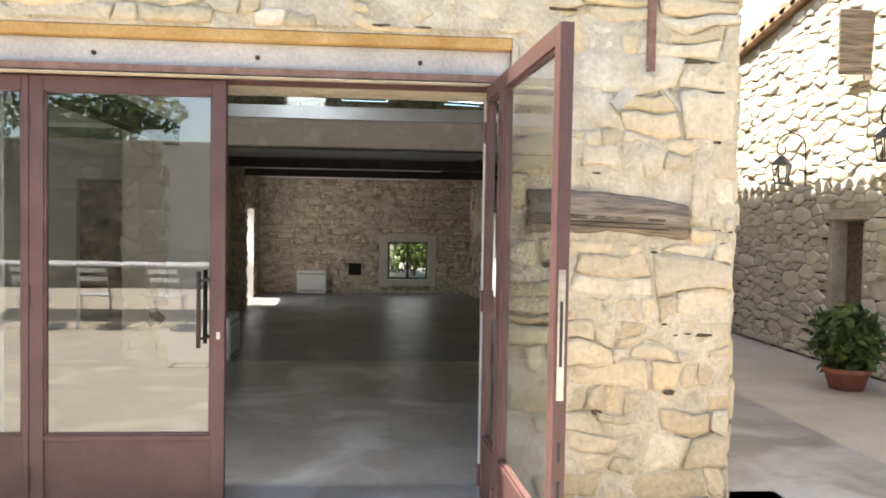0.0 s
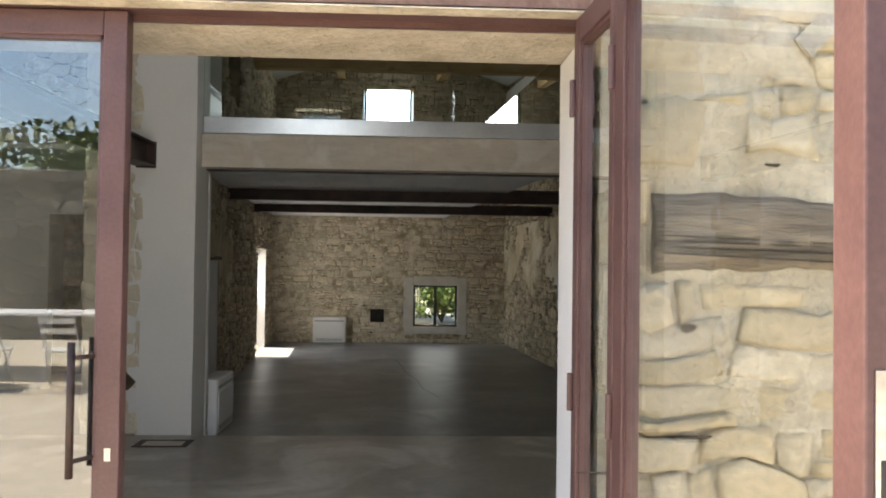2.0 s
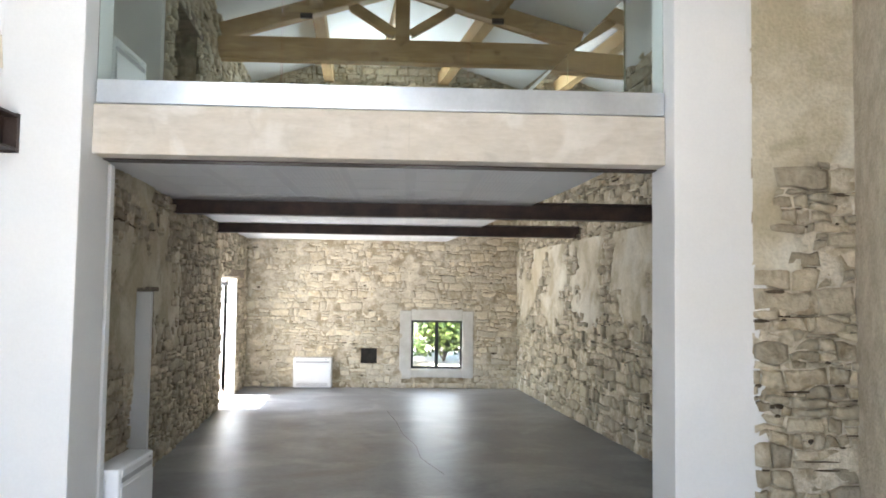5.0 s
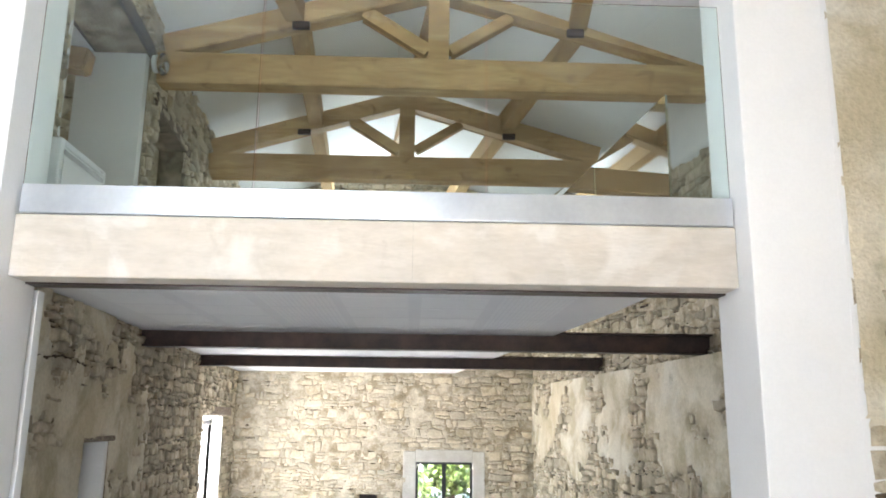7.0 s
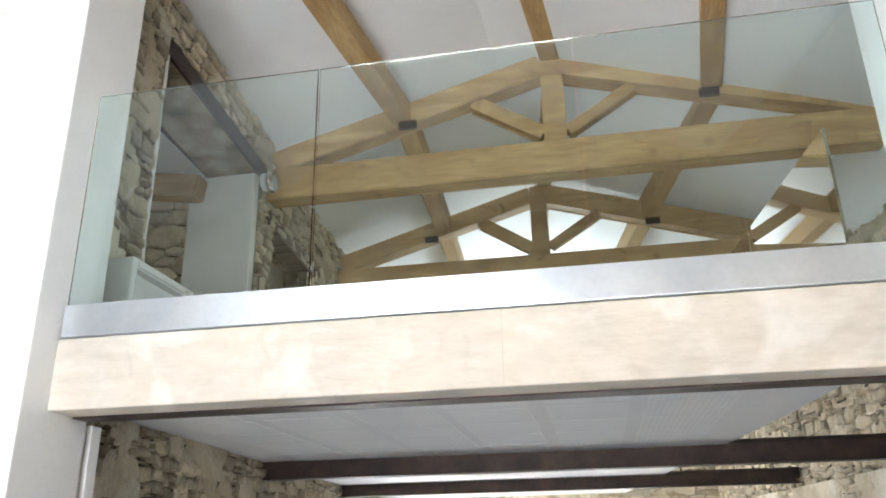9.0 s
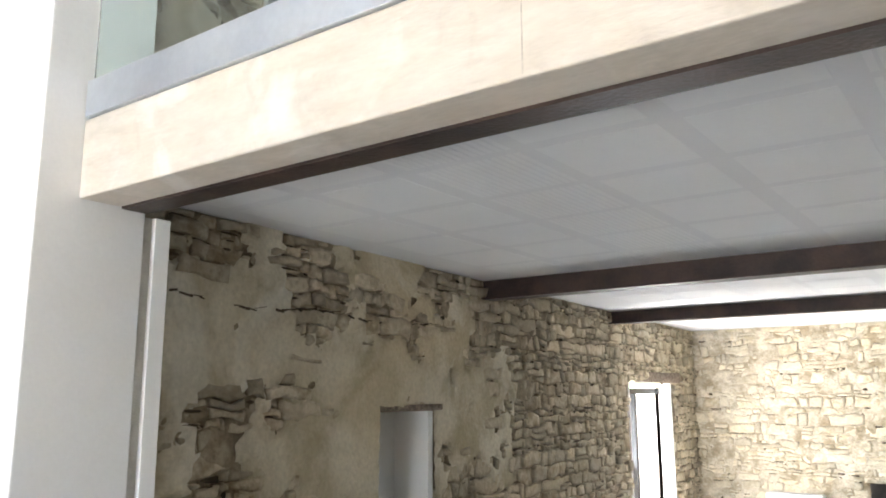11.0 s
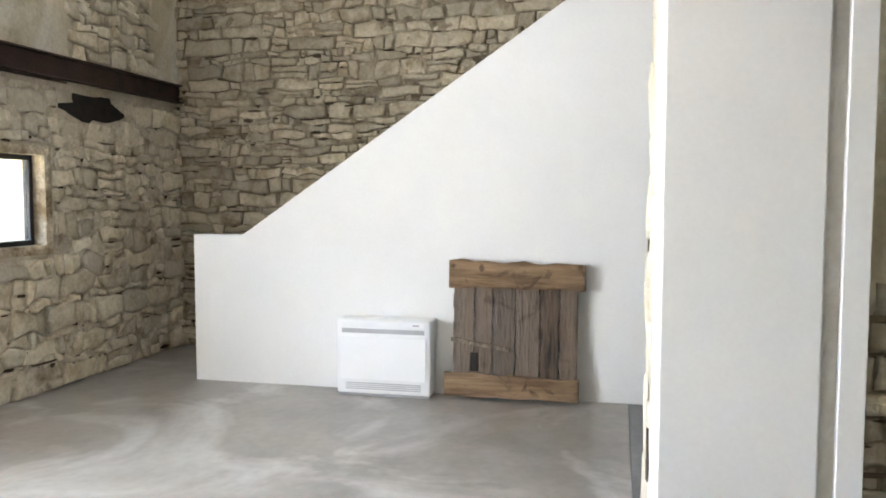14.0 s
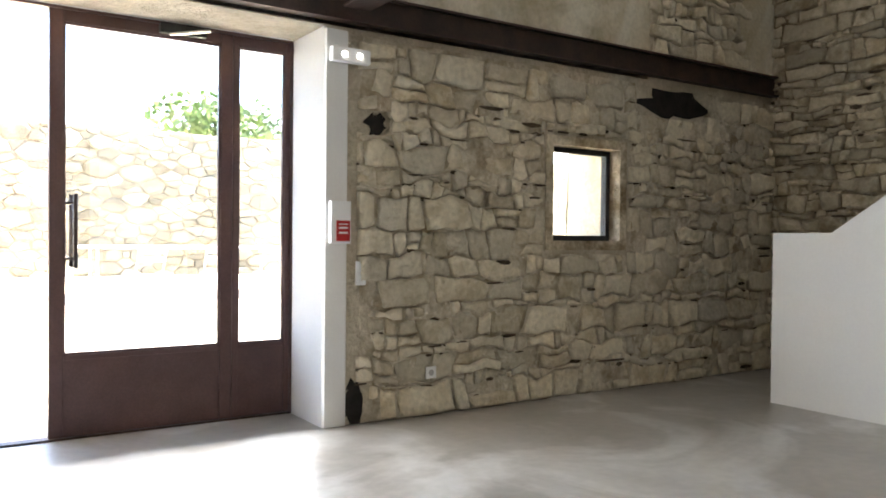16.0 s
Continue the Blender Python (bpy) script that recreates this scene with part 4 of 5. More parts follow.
# ---- heaters ----
def heater(m, label):
    ob = empty("heater", label, "heater", m, "floor-standing heaters")
    part("casing", boxes((-0.375, -0.21, 0.02, 0.375, 0, 0.60), bevel=0.014), M_PLASTIC, ob, "", True)
    part("plinth", boxes((-0.36, -0.19, 0.0, 0.36, -0.01, 0.02)), M_GREY, ob)
    part("front_panel", boxes((-0.345, -0.222, 0.13, 0.345, -0.212, 0.47), bevel=0.005), M_PLASTIC, ob)
    part("flap", boxes((-0.33, -0.218, 0.545, 0.33, -0.211, 0.585), bevel=0.004), M_PLASTIC, ob)
    part("air_outlet", boxes((-0.33, -0.213, 0.495, 0.33, -0.2095, 0.53)), M_GREY, ob)
    for k in range(4):
        part("slat", boxes((-0.30, -0.216, 0.055 + k * 0.015, 0.30, -0.2095, 0.062 + k * 0.015)), M_GREY, ob)
    part("indicator", boxes((0.24, -0.2195, 0.56, 0.29, -0.2175, 0.572)), M_GREY, ob)
    return ob


heater(pose(X_STAIR + 0.005, 8.05, 0, 0, 0, 90), "white floor-standing heater against the white stair wall")
heater(pose(-0.80, Y_FAR - 0.04, Z_R), "white floor-standing heater against the far stone wall")
heater(pose(-1.19, 11.0, Z_R, 0, 0, 90), "white floor-standing heater beside the plastered pier")

# ---- old wooden hatch leaning on the stair wall ----
hatch = empty("wooden_hatch", "old dark plank hatch leaning against the white wall", "hatch", pose(X_STAIR + 0.10, 9.05, 0.0, -3.5, 0, 90))
rng = random.Random(5)
x = -0.47
for k in range(6):
    w = 0.135 + 0.05 * rng.random()
    w = min(w, 0.47 - x)
    if w < 0.04:
        break
    bm = bmesh.new()
    top, low = 0.90 + 0.02 * rng.random(), 0.03 + 0.03 * rng.random()
    n = 8
    for s in range(n):
        a, b = low + (top - low) * s / n, low + (top - low) * (s + 1) / n
        j = 0.004 * math.sin(3 * s + k)
        box(bm, x + 0.004 + j, -0.045 + 0.004 * rng.random(), a, x + w - 0.004 + j, -0.018, b)
    part("plank", bm, M_HATCH, hatch)
    x += w


def worn_board(x0, x1, z0, z1, y0, y1, seed):
    """A thick old board with wavy, chipped edges."""
    k = 22
    low = [(x0 + (x1 - x0) * i / k, y0, z0 + 0.014 * nz(i * 0.3, seed, 1.0, seed)) for i in range(k + 1)]
    top = [(x0 + (x1 - x0) * i / k, y0, z1 + 0.016 * nz(i * 0.3, seed + 5, 1.0, seed) - 0.02 * i / k) for i in range(k, -1, -1)]
    bm = prism(bmesh.new(), low + top, (0, y1 - y0, 0))
    bmesh.ops.bevel(bm, geom=[e for e in bm.edges if all(abs(v.co.y - y0) < 1e-5 for v in e.verts)], offset=0.010, segments=2, affect="EDGES")
    return bm


part("top_rail", worn_board(-0.50, 0.53, 0.855, 1.065, -0.085, -0.01, 3), M_HATCH_RAIL, hatch, "thick light brown top board")
part("bottom_rail", worn_board(-0.53, 0.49, 0.025, 0.205, -0.075, -0.02, 9), M_HATCH_RAIL, hatch)
part("side_rail", boxes((0.43, -0.052, 0.18, 0.475, -0.012, 0.87), bevel=0.010), M_HATCH, hatch)
part("brace", squared(bmesh.new(), (-0.48, -0.055, 0.46), (-0.03, -0.055, 0.39), 0.02, 0.03), M_OLDWOOD, hatch)
# Flat black patch paints the dark of a hole in the planks.
part("hole", boxes((-0.33, -0.048, 0.22, -0.27, -0.0465, 0.36), bevel=0.002), M_VOID, hatch)

# ---- small fittings on the facade's inner face ----
em = empty("emergency_light", "white emergency light with two small spots", "lamp", pose(-1.51, Y_IN + 0.03, 2.27))
part("housing", boxes((-0.13, 0, -0.035, 0.13, 0.05, 0.055), bevel=0.008), M_PLASTIC, em)
M_LAMP = bpy.data.materials.new("lit_spot")
M_LAMP.use_nodes = True
M_LAMP.node_tree.nodes["Principled BSDF"].inputs["Emission Color"].default_value = (1, 0.97, 0.9, 1)
M_LAMP.node_tree.nodes["Principled BSDF"].inputs["Emission Strength"].default_value = 1.2
for s in (-0.05, 0.05):
    part("spot", tube(bmesh.new(), (s, 0.048, 0.01), (s, 0.056, 0.01), 0.016, 12), M_LAMP, em)
cp = empty("alarm_call_point", "white and red fire alarm call point", "alarm", pose(-1.44, Y_IN + 0.03, 1.13))
part("housing", boxes((-0.075, 0, 0, 0.06, 0.045, 0.26), bevel=0.006), M_PLASTIC, cp)
part("red_plate", boxes((-0.065, 0.045, 0.015, 0.025, 0.050, 0.14)), M_RED, cp)
part("label_bar", boxes((-0.05, 0.0502, 0.06, 0.01, 0.0512, 0.072), (-0.05, 0.0502, 0.09, 0.01, 0.0512, 0.102), (-0.05, 0.0502, 0.115, 0.01, 0.0512, 0.122)), M_PLASTIC, cp)
sw = empty("light_switch", "white double light switch on the plaster", "switch", pose(-1.60, Y_IN + 0.035, 0.87))
part("plate", boxes((-0.035, 0, 0, 0.035, 0.010, 0.15), bevel=0.003), M_PLASTIC, sw)
part("rocker", boxes((-0.022, 0.010, 0.085, 0.022, 0.014, 0.135)), M_PLASTIC, sw)
part("rocker", boxes((-0.022, 0.010, 0.015, 0.022, 0.014, 0.065)), M_PLASTIC, sw)
so = empty("wall_socket", "white wall socket low on the stone wall", "socket", pose(-2.13, Y_IN + 0.03, 0.24))
part("plate", boxes((-0.04, 0, 0, 0.04, 0.010, 0.08), bevel=0.003), M_PLASTIC, so)
part("well", tube(bmesh.new(), (0, 0.008, 0.04), (0, 0.0115, 0.04), 0.02, 14), M_GREY, so)
bm = boxes((-1.51, Y_IN, 0, -1.362, Y_IN + 0.028, 2.44), bevel=0.006)
thing("plaster_strip", bm, M_WHITE, "white plaster strip beside the door reveal", "trim", "structure")
# Flat brown patch paints the dark of a ragged hole; nothing is cut.
rr = random.Random(77)
pts = [(-1.73 + 0.13 * math.cos(0.42 * k) * (0.6 + 0.6 * rr.random()), Y_P - 0.008, 0.50 + 0.12 * math.sin(0.42 * k) * (0.6 + 0.6 * rr.random())) for k in range(15)]
thing("recess_shade", prism(bmesh.new(), pts, (0, 0.02, 0)), M_CRACK_AND_SHADE, "flat brown patch for the dark of a ragged hole at the plaster edge of the pier", "hole", "structure")
# Flat near-black patches paint the shade of holes; the wall stays whole.
for q in ((-1.79, 1.83, -1.65, 1.95), (-1.66, 0.02, -1.50, 0.24), (-4.85, 2.20, -4.12, 2.40)):
    rr = random.Random(int(q[0] * -100))
    n = 19
    pts = [((q[0] + q[2]) / 2 + (q[2] - q[0]) * 0.55 * math.cos(6.283 * k / n) * (0.55 + 0.75 * rr.random()), Y_IN - 0.008, (q[1] + q[3]) / 2 + (q[3] - q[1]) * 0.6 * math.sin(6.283 * k / n) * (0.55 + 0.75 * rr.random())) for k in range(n)]
    thing("recess_shade", prism(bmesh.new(), pts, (0, 0.014, 0)), M_VOID, "flat dark patch for the shade of a hole left in the stone wall", "hole", "structure")
# Flat black plate paints this hole's shade; the wall behind is uncut.
thing("recess_shade", boxes((0.13, Y_FAR - 0.012, 0.30, 0.45, Y_FAR + 0.02, 0.60)), M_VOID, "flat square black plate for the shade of a hole in the far wall", "hole", "structure")
# niche with its wooden lintel
bm = boxes((-1.96, 12.58, -0.03, -1.94, 13.30, 1.68), (-1.94, 12.611, -0.03, left_x(12.6) + 0.02, 12.625, 1.68), (-1.94, 13.21, -0.03, left_x(13.2) + 0.035, 13.269, 1.68))
thing("niche", bm, M_WHITE, "narrow niche with pale smooth jambs", "niche", "structure")
bm = boxes((-2.08, 12.53, 1.685, left_x(12.95) + 0.05, 13.36, 1.73), bevel=0.01)
thing("niche_lintel", bm, M_OLDWOOD, "thin old wooden lintel over the niche", "beam", "structure")
bm = boxes((left_x(18.6) - 0.4, 17.6, 1.945, left_x(18.6) + 0.06, 19.6, 2.08), bevel=0.012)
thing("door_lintel", bm, M_OLDWOOD, "dark old wooden lintel over the side door", "beam", "structure")
bm = boxes((left_x(17.7) - 0.28, 17.702, Z_R, left_x(17.7) + 0.02, 17.73, 1.94), (left_x(19.5) - 0.48, 19.44, Z_R, left_x(19.5) + 0.02, 19.498, 1.94))
thing("door_reveal", bm, M_WHITE, "white plastered reveals of the side door", "trim", "structure")

# things on the mezzanine
# Heater copy added to stand in for a white panel of uncertain kind.
heater(pose(-1.45, 11.3, 3.05, 0, 0, 90), "heater-shaped white unit on the mezzanine")
bulk = empty("bulkhead_lamp", "small clear round lamp at the lintel end", "lamp", pose(-1.55, 13.55, 5.40))
bm = bmesh.new()
q = bmesh.ops.create_uvsphere(bm, u_segments=16, v_segments=10, radius=0.10)
bmesh.ops.scale(bm, vec=(0.6, 1, 1.2), verts=q["verts"])
part("globe", bm, M_GLASS, bulk, "", True)
part("base", tube(bmesh.new(), (-0.09, 0, 0), (-0.05, 0, 0), 0.09, 16), M_PLASTIC, bulk)

# washroom seen past the pier
vanity = empty("washstand", "dark washstand with a pale top", "washstand", pose(-3.5, 14.2, 0))
part("top", boxes((-0.9, -0.25, 0.86, 0.6, 0.3, 0.90), bevel=0.005), M_GREY, vanity)
part("body", boxes((-0.85, -0.2, 0.0, 0.55, 0.28, 0.86)), M_BLACK, vanity)
mir = empty("mirror", "small round mirror on a stand", "mirror", pose(-3.45, 14.15, 0.90))
part("disc", tube(bmesh.new(), (0, 0, 0.17), (0.01, -0.015, 0.17), 0.15, 28), M_CHROME, mir, "", False)
part("stand", tube(bmesh.new(), (0, 0.01, 0), (0, 0.01, 0.1), 0.02), M_BLACK, mir)

# side room behind the upper opening
thing("floor_side_room", boxes((-4.4, 10.5, 2.86, left_x(13.9) - 0.52, 13.9, 3.05)), M_CONCRETE, "concrete slab of the upper side room", "floor", "structure")
wall_side_room = thing("wall_side_room", boxes((-4.4, 13.5, 3.05, left_x(13.5) - 0.51, 13.8, 5.5)), M_MORTAR_IN, "rubble wall of the upper side room", "wall", "structure")
bm = squared(bmesh.new(), (-4.3, 13.36, 5.62), (left_x(13.4) - 0.52, 13.36, 5.30), 0.2, 0.24, bevel=0.02)
thing("timber_beam", bm, M_OAK, "brown old timber over the side room wall", "beam", "structure")

# timber built into the facade, rusted pipe
bm = bmesh.new()
rng = random.Random(12)
n = 16
vs, fs = [], []
ring = 10
for i in range(n + 1):
    t = i / n
    x = 1.76 + 0.91 * t
    sag = 0.03 * math.sin(t * 3.0) - 0.05 * t
    hh = 0.125 - 0.025 * t
    for k in range(ring):
        a = 2 * math.pi * k / ring
        vs.append((x, Y_OUT - 0.02 + 0.05 * math.sin(a) * (1 + 0.2 * rng.random()), 1.76 + sag + hh * math.cos(a) * (0.95 + 0.12 * rng.random())))
for i in range(n):
    for k in range(ring):
        j = (k + 1) % ring
        fs.append((i * ring + k, i * ring + j, (i + 1) * ring + j, (i + 1) * ring + k))
fs += [tuple(reversed(range(ring))), tuple(range(n * ring, n * ring + ring))]
ob = new("timber_lintel", raw_mesh("timber_lintel", vs, fs, M_OLDWOOD))
tagged(ob, "grey weathered timber lintel embedded in the facade", "beam")
bm = bmesh.new()
squared(bm, (2.43, Y_OUT - 0.02, 2.55), (2.24, Y_OUT - 0.015, 2.36), 0.05, 0.045, bevel=0.015)
squared(bm, (2.43, Y_OUT - 0.021, 2.55), (2.62, Y_OUT - 0.016, 2.33), 0.05, 0.045, bevel=0.015)
thing("cement_seam", bm, M_CEMENT, "forked smear of grey cement under the pipe", "mortar", "structure")
for k in range(4):
    z = 1.69 + k * 0.018
    part("crack", squared(bmesh.new(), (1.78 + 0.03 * (k % 3), Y_OUT - 0.073, z + 0.01), (2.55, Y_OUT - 0.068, z - 0.02 + 0.015 * math.sin(k)), 0.006, 0.005), M_VOID, ob)
pipe = bmesh.new()
tube(pipe, (2.43, Y_OUT - 0.045, 2.55), (2.43, Y_OUT - 0.045, 5.5), 0.026)
thing("rusty_pipe", pipe, M_RUST, "thin rusty pipe fixed to the facade", "pipe")
thing("doormat", boxes((3.05, 3.9, -0.02, 3.5, 5.2, 0.0), bevel=0.006), M_BLACK, "dark ribbed mat on the ground by the corner", "mat")

# ---- the house across the lane ----
F_LANE = Face((6.65, 2.0), (6.65, 22.0), (-1, 0))
ob = wall_body("wall_neighbour", F_LANE, 4.0, 0.6, [(7.29, -1, 7.93, 1.80), (7.25, 3.55, 7.55, 4.15)], M_MORTAR_OUT, "pale rubble stone house wall across the lane")
wall_lane = ob
bm = bmesh.new()
prism(bm, [(6.65, 2.0, 4.0), (6.65, 22, 4.0), (6.65, 22, 4.02), (6.65, 14.5, 4.02), (6.65, 6.0, 5.6), (6.65, 2.0, 5.6)], (0.6, 0, 0))
part("gable", bm, M_MORTAR_OUT, wall_lane)
bm = squared(bmesh.new(), (6.75, 14.5, 4.08), (6.75, 6.0, 5.68), 0.5, 0.08)
roof = thing("roof_neighbour", bm, M_TILE, "clay tile roof edge of the neighbouring house", "roof", "structure")
for k in range(30):
    t = k / 30
    part("tile", tube(bmesh.new(), (6.5, 14.5 - 8.5 * t, 4.13 + 1.6 * t), (6.95, 14.5 - 8.5 * t, 4.13 + 1.6 * t), 0.09, 8), M_TILE, roof)
bm = boxes((6.9, 9.9, 4.7, 7.5, 10.5, 5.8))
chim = thing("chimney", bm, M_TILE, "short clay chimney on the neighbouring roof", "chimney", "structure")
thing("lane_void", boxes((6.85, 9.25, 0, 6.88, 9.97, 1.82)), M_OLDWOOD, "old wooden door in shade", "door", "structure")
bm = boxes((6.60, 9.15, 1.81, 6.70, 10.08, 1.93), bevel=0.01)
thing("door_lintel", bm, M_MORTAR_OUT, "stone lintel over the neighbour's doorway", "trim", "structure")
shut = empty("window_shutter", "pale wooden window shutter standing open", "shutter", pose(6.65, 9.22, 3.5))
part("board", boxes((-0.42, -0.02, 0, 0.0, 0.02, 0.75), bevel=0.004), M_OLDWOOD, shut)
part("sill", boxes((-0.10, -0.02, -0.06, 0.02, 0.40, -0.01)), M_MORTAR_OUT, shut)


def lantern(y, z):
    ob = empty("wall_lantern", "black wrought iron wall lantern on a curled bracket", "lamp", pose(6.64, y, z), "lanterns across the lane")
    bm = bmesh.new()
    pts = [(-0.03, 0, -0.35), (-0.03, 0, 0.15)] + [(-0.03 - 0.20 + 0.20 * math.cos(a), 0, 0.15 + 0.2 * math.sin(a)) for a in [math.pi * k / 10 for k in range(1, 11)]]
    pts += [(-0.37 + 0.06 * math.cos(a) - 0.0, 0, 0.12 + 0.06 * math.sin(a)) for a in [math.pi - 0.2 + 0.5 * k for k in range(9)]]
    for a, b in zip(pts[:-1], pts[1:]):
        tube(bm, a, b, 0.011, 6)
    part("bracket", bm, M_BLACK, ob)
    bm = bmesh.new()
    q = bmesh.ops.create_cone(bm, cap_ends=True, segments=4, radius1=0.16, radius2=0.03, depth=0.12)
    bmesh.ops.translate(bm, verts=q["verts"], vec=(-0.36, 0, -0.02))
    part("roof", bm, M_BLACK, ob)
    bm = bmesh.new()
    for sx in (-1, 1):
        for sy in (-1, 1):
            squared(bm, (-0.36 + sx * 0.09, sy * 0.09, -0.08), (-0.36 + sx * 0.06, sy * 0.06, -0.32), 0.014, 0.014)
    box(bm, -0.43, -0.07, -0.335, -0.29, 0.07, -0.315)
    part("cage", bm, M_BLACK, ob)
    bm = bmesh.new()
    q = bmesh.ops.create_cone(bm, cap_ends=True, segments=4, radius1=0.085, radius2=0.12, depth=0.23)
    bmesh.ops.transform(bm, matrix=pose(-0.36, 0, -0.2, 0, 0, 45), verts=q["verts"])
    part("glass", bm, M_GLASS, ob)
    return ob


lantern(10.55, 2.62)
lantern(8.35, 2.75)


def leaves(bm, rng, centre, spread, count, size, droop=0.3):
    """Many small folded leaves scattered through a rounded volume."""
    for k in range(count):
        while True:
            p = Vector((rng.uniform(-1, 1), rng.uniform(-1, 1), rng.uniform(-1, 1)))
            if 0.25 < p.length < 1:
                break
        p = Vector(centre) + Vector((p.x * spread[0], p.y * spread[1], p.z * spread[2]))
        d = Vector((rng.uniform(-1, 1), rng.uniform(-1, 1), rng.uniform(-0.6, 0.8))).normalized()
        s = d.orthogonal().normalized()
        s.rotate(Matrix.Rotation(rng.random() * 6.28, 3, d))
        L = size * (0.6 + 0.8 * rng.random())
        w = L * 0.33
        a, b, c, e = p, p + d * L * 0.5 + s * w, p + d * L, p + d * L * 0.5 - s * w
        bm.faces.new([bm.verts.new(q) for q in (a, b, c, e)])


pot = empty("potted_oleander", "green oleander bush in a terracotta pot", "plant", pose(5.95, 8.4, -0.02))
bm = bmesh.new()
prof = [(0.0, 0.0), (0.17, 0.0), (0.225, 0.18), (0.25, 0.19), (0.25, 0.235), (0.21, 0.235), (0.20, 0.17), (0.0, 0.17)]
for k in range(20):
    a0, a1 = 2 * math.pi * k / 20, 2 * math.pi * (k + 1) / 20
    for (r0, z0), (r1, z1) in zip(prof[:-1], prof[1:]):
        q = [(r0 * math.cos(a0), r0 * math.sin(a0), z0), (r0 * math.cos(a1), r0 * math.sin(a1), z0), (r1 * math.cos(a1), r1 * math.sin(a1), z1), (r1 * math.cos(a0), r1 * math.sin(a0), z1)]
        bm.faces.new([bm.verts.new(v) for v in q])
bmesh.ops.remove_doubles(bm, verts=bm.verts, dist=0.0005)
part("pot", bm, M_TERRA, pot, "round terracotta pot", True)
bm = bmesh.new()
rng = random.Random(21)
for k in range(12):
    a = rng.random() * 6.28
    tube(bm, (0.05 * math.cos(a), 0.05 * math.sin(a), 0.2), (0.28 * math.cos(a), 0.28 * math.sin(a), 0.5 + 0.3 * rng.random()), 0.010, 5, 0.004)
part("stems", bm, M_BARK, pot)
bm = bmesh.new()
leaves(bm, rng, (0, 0, 0.55), (0.36, 0.36, 0.36), 900, 0.11)
part("foliage", bm, M_LEAF, pot)

# ---- the courtyard behind ----
F_YARD = Face((-14, -4.5), (12, -4.5), (0, 1), 0.3)
wall_yard = wall_body("wall_garden", F_YARD, 2.7, 0.5, [], M_EARTH, "tall rubble garden wall closing the courtyard")
tab = empty("long_table", "long white-topped garden table by the wall", "table", pose(-3.1, -2.6, ground_z(0, -2.6)))
part("top", boxes((-1.9, -0.38, 0.74, 1.9, 0.38, 0.775), bevel=0.006), M_PLASTIC, tab)
for sx in (-1.7, 1.7):
    for sy in (-0.3, 0.3):
        part("leg", tube(bmesh.new(), (sx, sy, 0), (sx, sy, 0.74), 0.018), M_GREY, tab)
chair = empty("folding_chair", "pale folding bistro chair with slatted back", "chair", pose(-3.9, -1.95, ground_z(0, -1.95)), "folding chairs at the table")
part("seat", boxes((-0.2, -0.2, 0.44, 0.2, 0.2, 0.46), bevel=0.005), M_PLASTIC, chair)
for sx in (-0.19, 0.19):
    part("leg", tube(bmesh.new(), (sx, 0.22, 0), (sx, -0.24, 0.86), 0.011), M_GREY, chair)
    part("leg", tube(bmesh.new(), (sx, -0.22, 0), (sx, 0.18, 0.45), 0.011), M_GREY, chair)
for z in (0.68, 0.80):
    part("back_slat", boxes((-0.19, -0.245 + (0.8 - z) * 0.5, z - 0.03, 0.19, -0.225 + (0.8 - z) * 0.5, z + 0.03)), M_PLASTIC, chair)
for x, y, a in ((-3.0, -1.95, 175), (-2.0, -1.9, 185), (-4.7, -1.95, 180)):
    copy_thing(chair, pose(x, y, ground_z(0, y), 0, 0, a))
chair.matrix_world = pose(-3.85, -1.95, ground_z(0, -1.95), 0, 0, 182)


def tree(x, y, z, h, seed, wide=1.0):
    rng = random.Random(seed)
    ob = empty("tree", "leafy green broadleaf tree beyond the walls", "tree", pose(x, y, z), "trees round the place")
    bm = bmesh.new()
    tube(bm, (0, 0, -0.3), (0.1, 0, h * 0.5), 0.16, 8, 0.09)
    ends = []
    for k in range(9):
        a = rng.random() * 6.28
        b = (math.cos(a) * h * 0.28 * wide, math.sin(a) * h * 0.28 * wide, h * (0.5 + 0.45 * rng.random()))
        tube(bm, (0.05, 0, h * (0.28 + 0.2 * rng.random())), b, 0.06, 6, 0.015)
        ends.append(b)
    part("trunk", bm, M_BARK, ob)
    bm = bmesh.new()
    for b in ends + [(0, 0, h * 0.85)]:
        leaves(bm, rng, b, (h * 0.2 * wide, h * 0.2 * wide, h * 0.14), 260, 0.24)
    part("crown", bm, M_LEAF, ob)
    return ob


base_tree = tree(-7, -13.5, 0.5, 4.6, 1, 1.2)
for x, y, z, s, a in ((-11, -12, 0.5, 1.0, 90), (-15, -14, 0.6, 1.2, 10), (0.5, 27, 0, 0.9, 20), (3.5, 29, 0, 1.0, 120), (-2.5, 30, 0, 1.1, 220), (-8.5, 20, 0, 0.9, 60)):
    c = copy_thing(base_tree, pose(x, y, z, 0, 0, a) @ Matrix.Scale(s, 4))
    c.scale = (s, s, s)
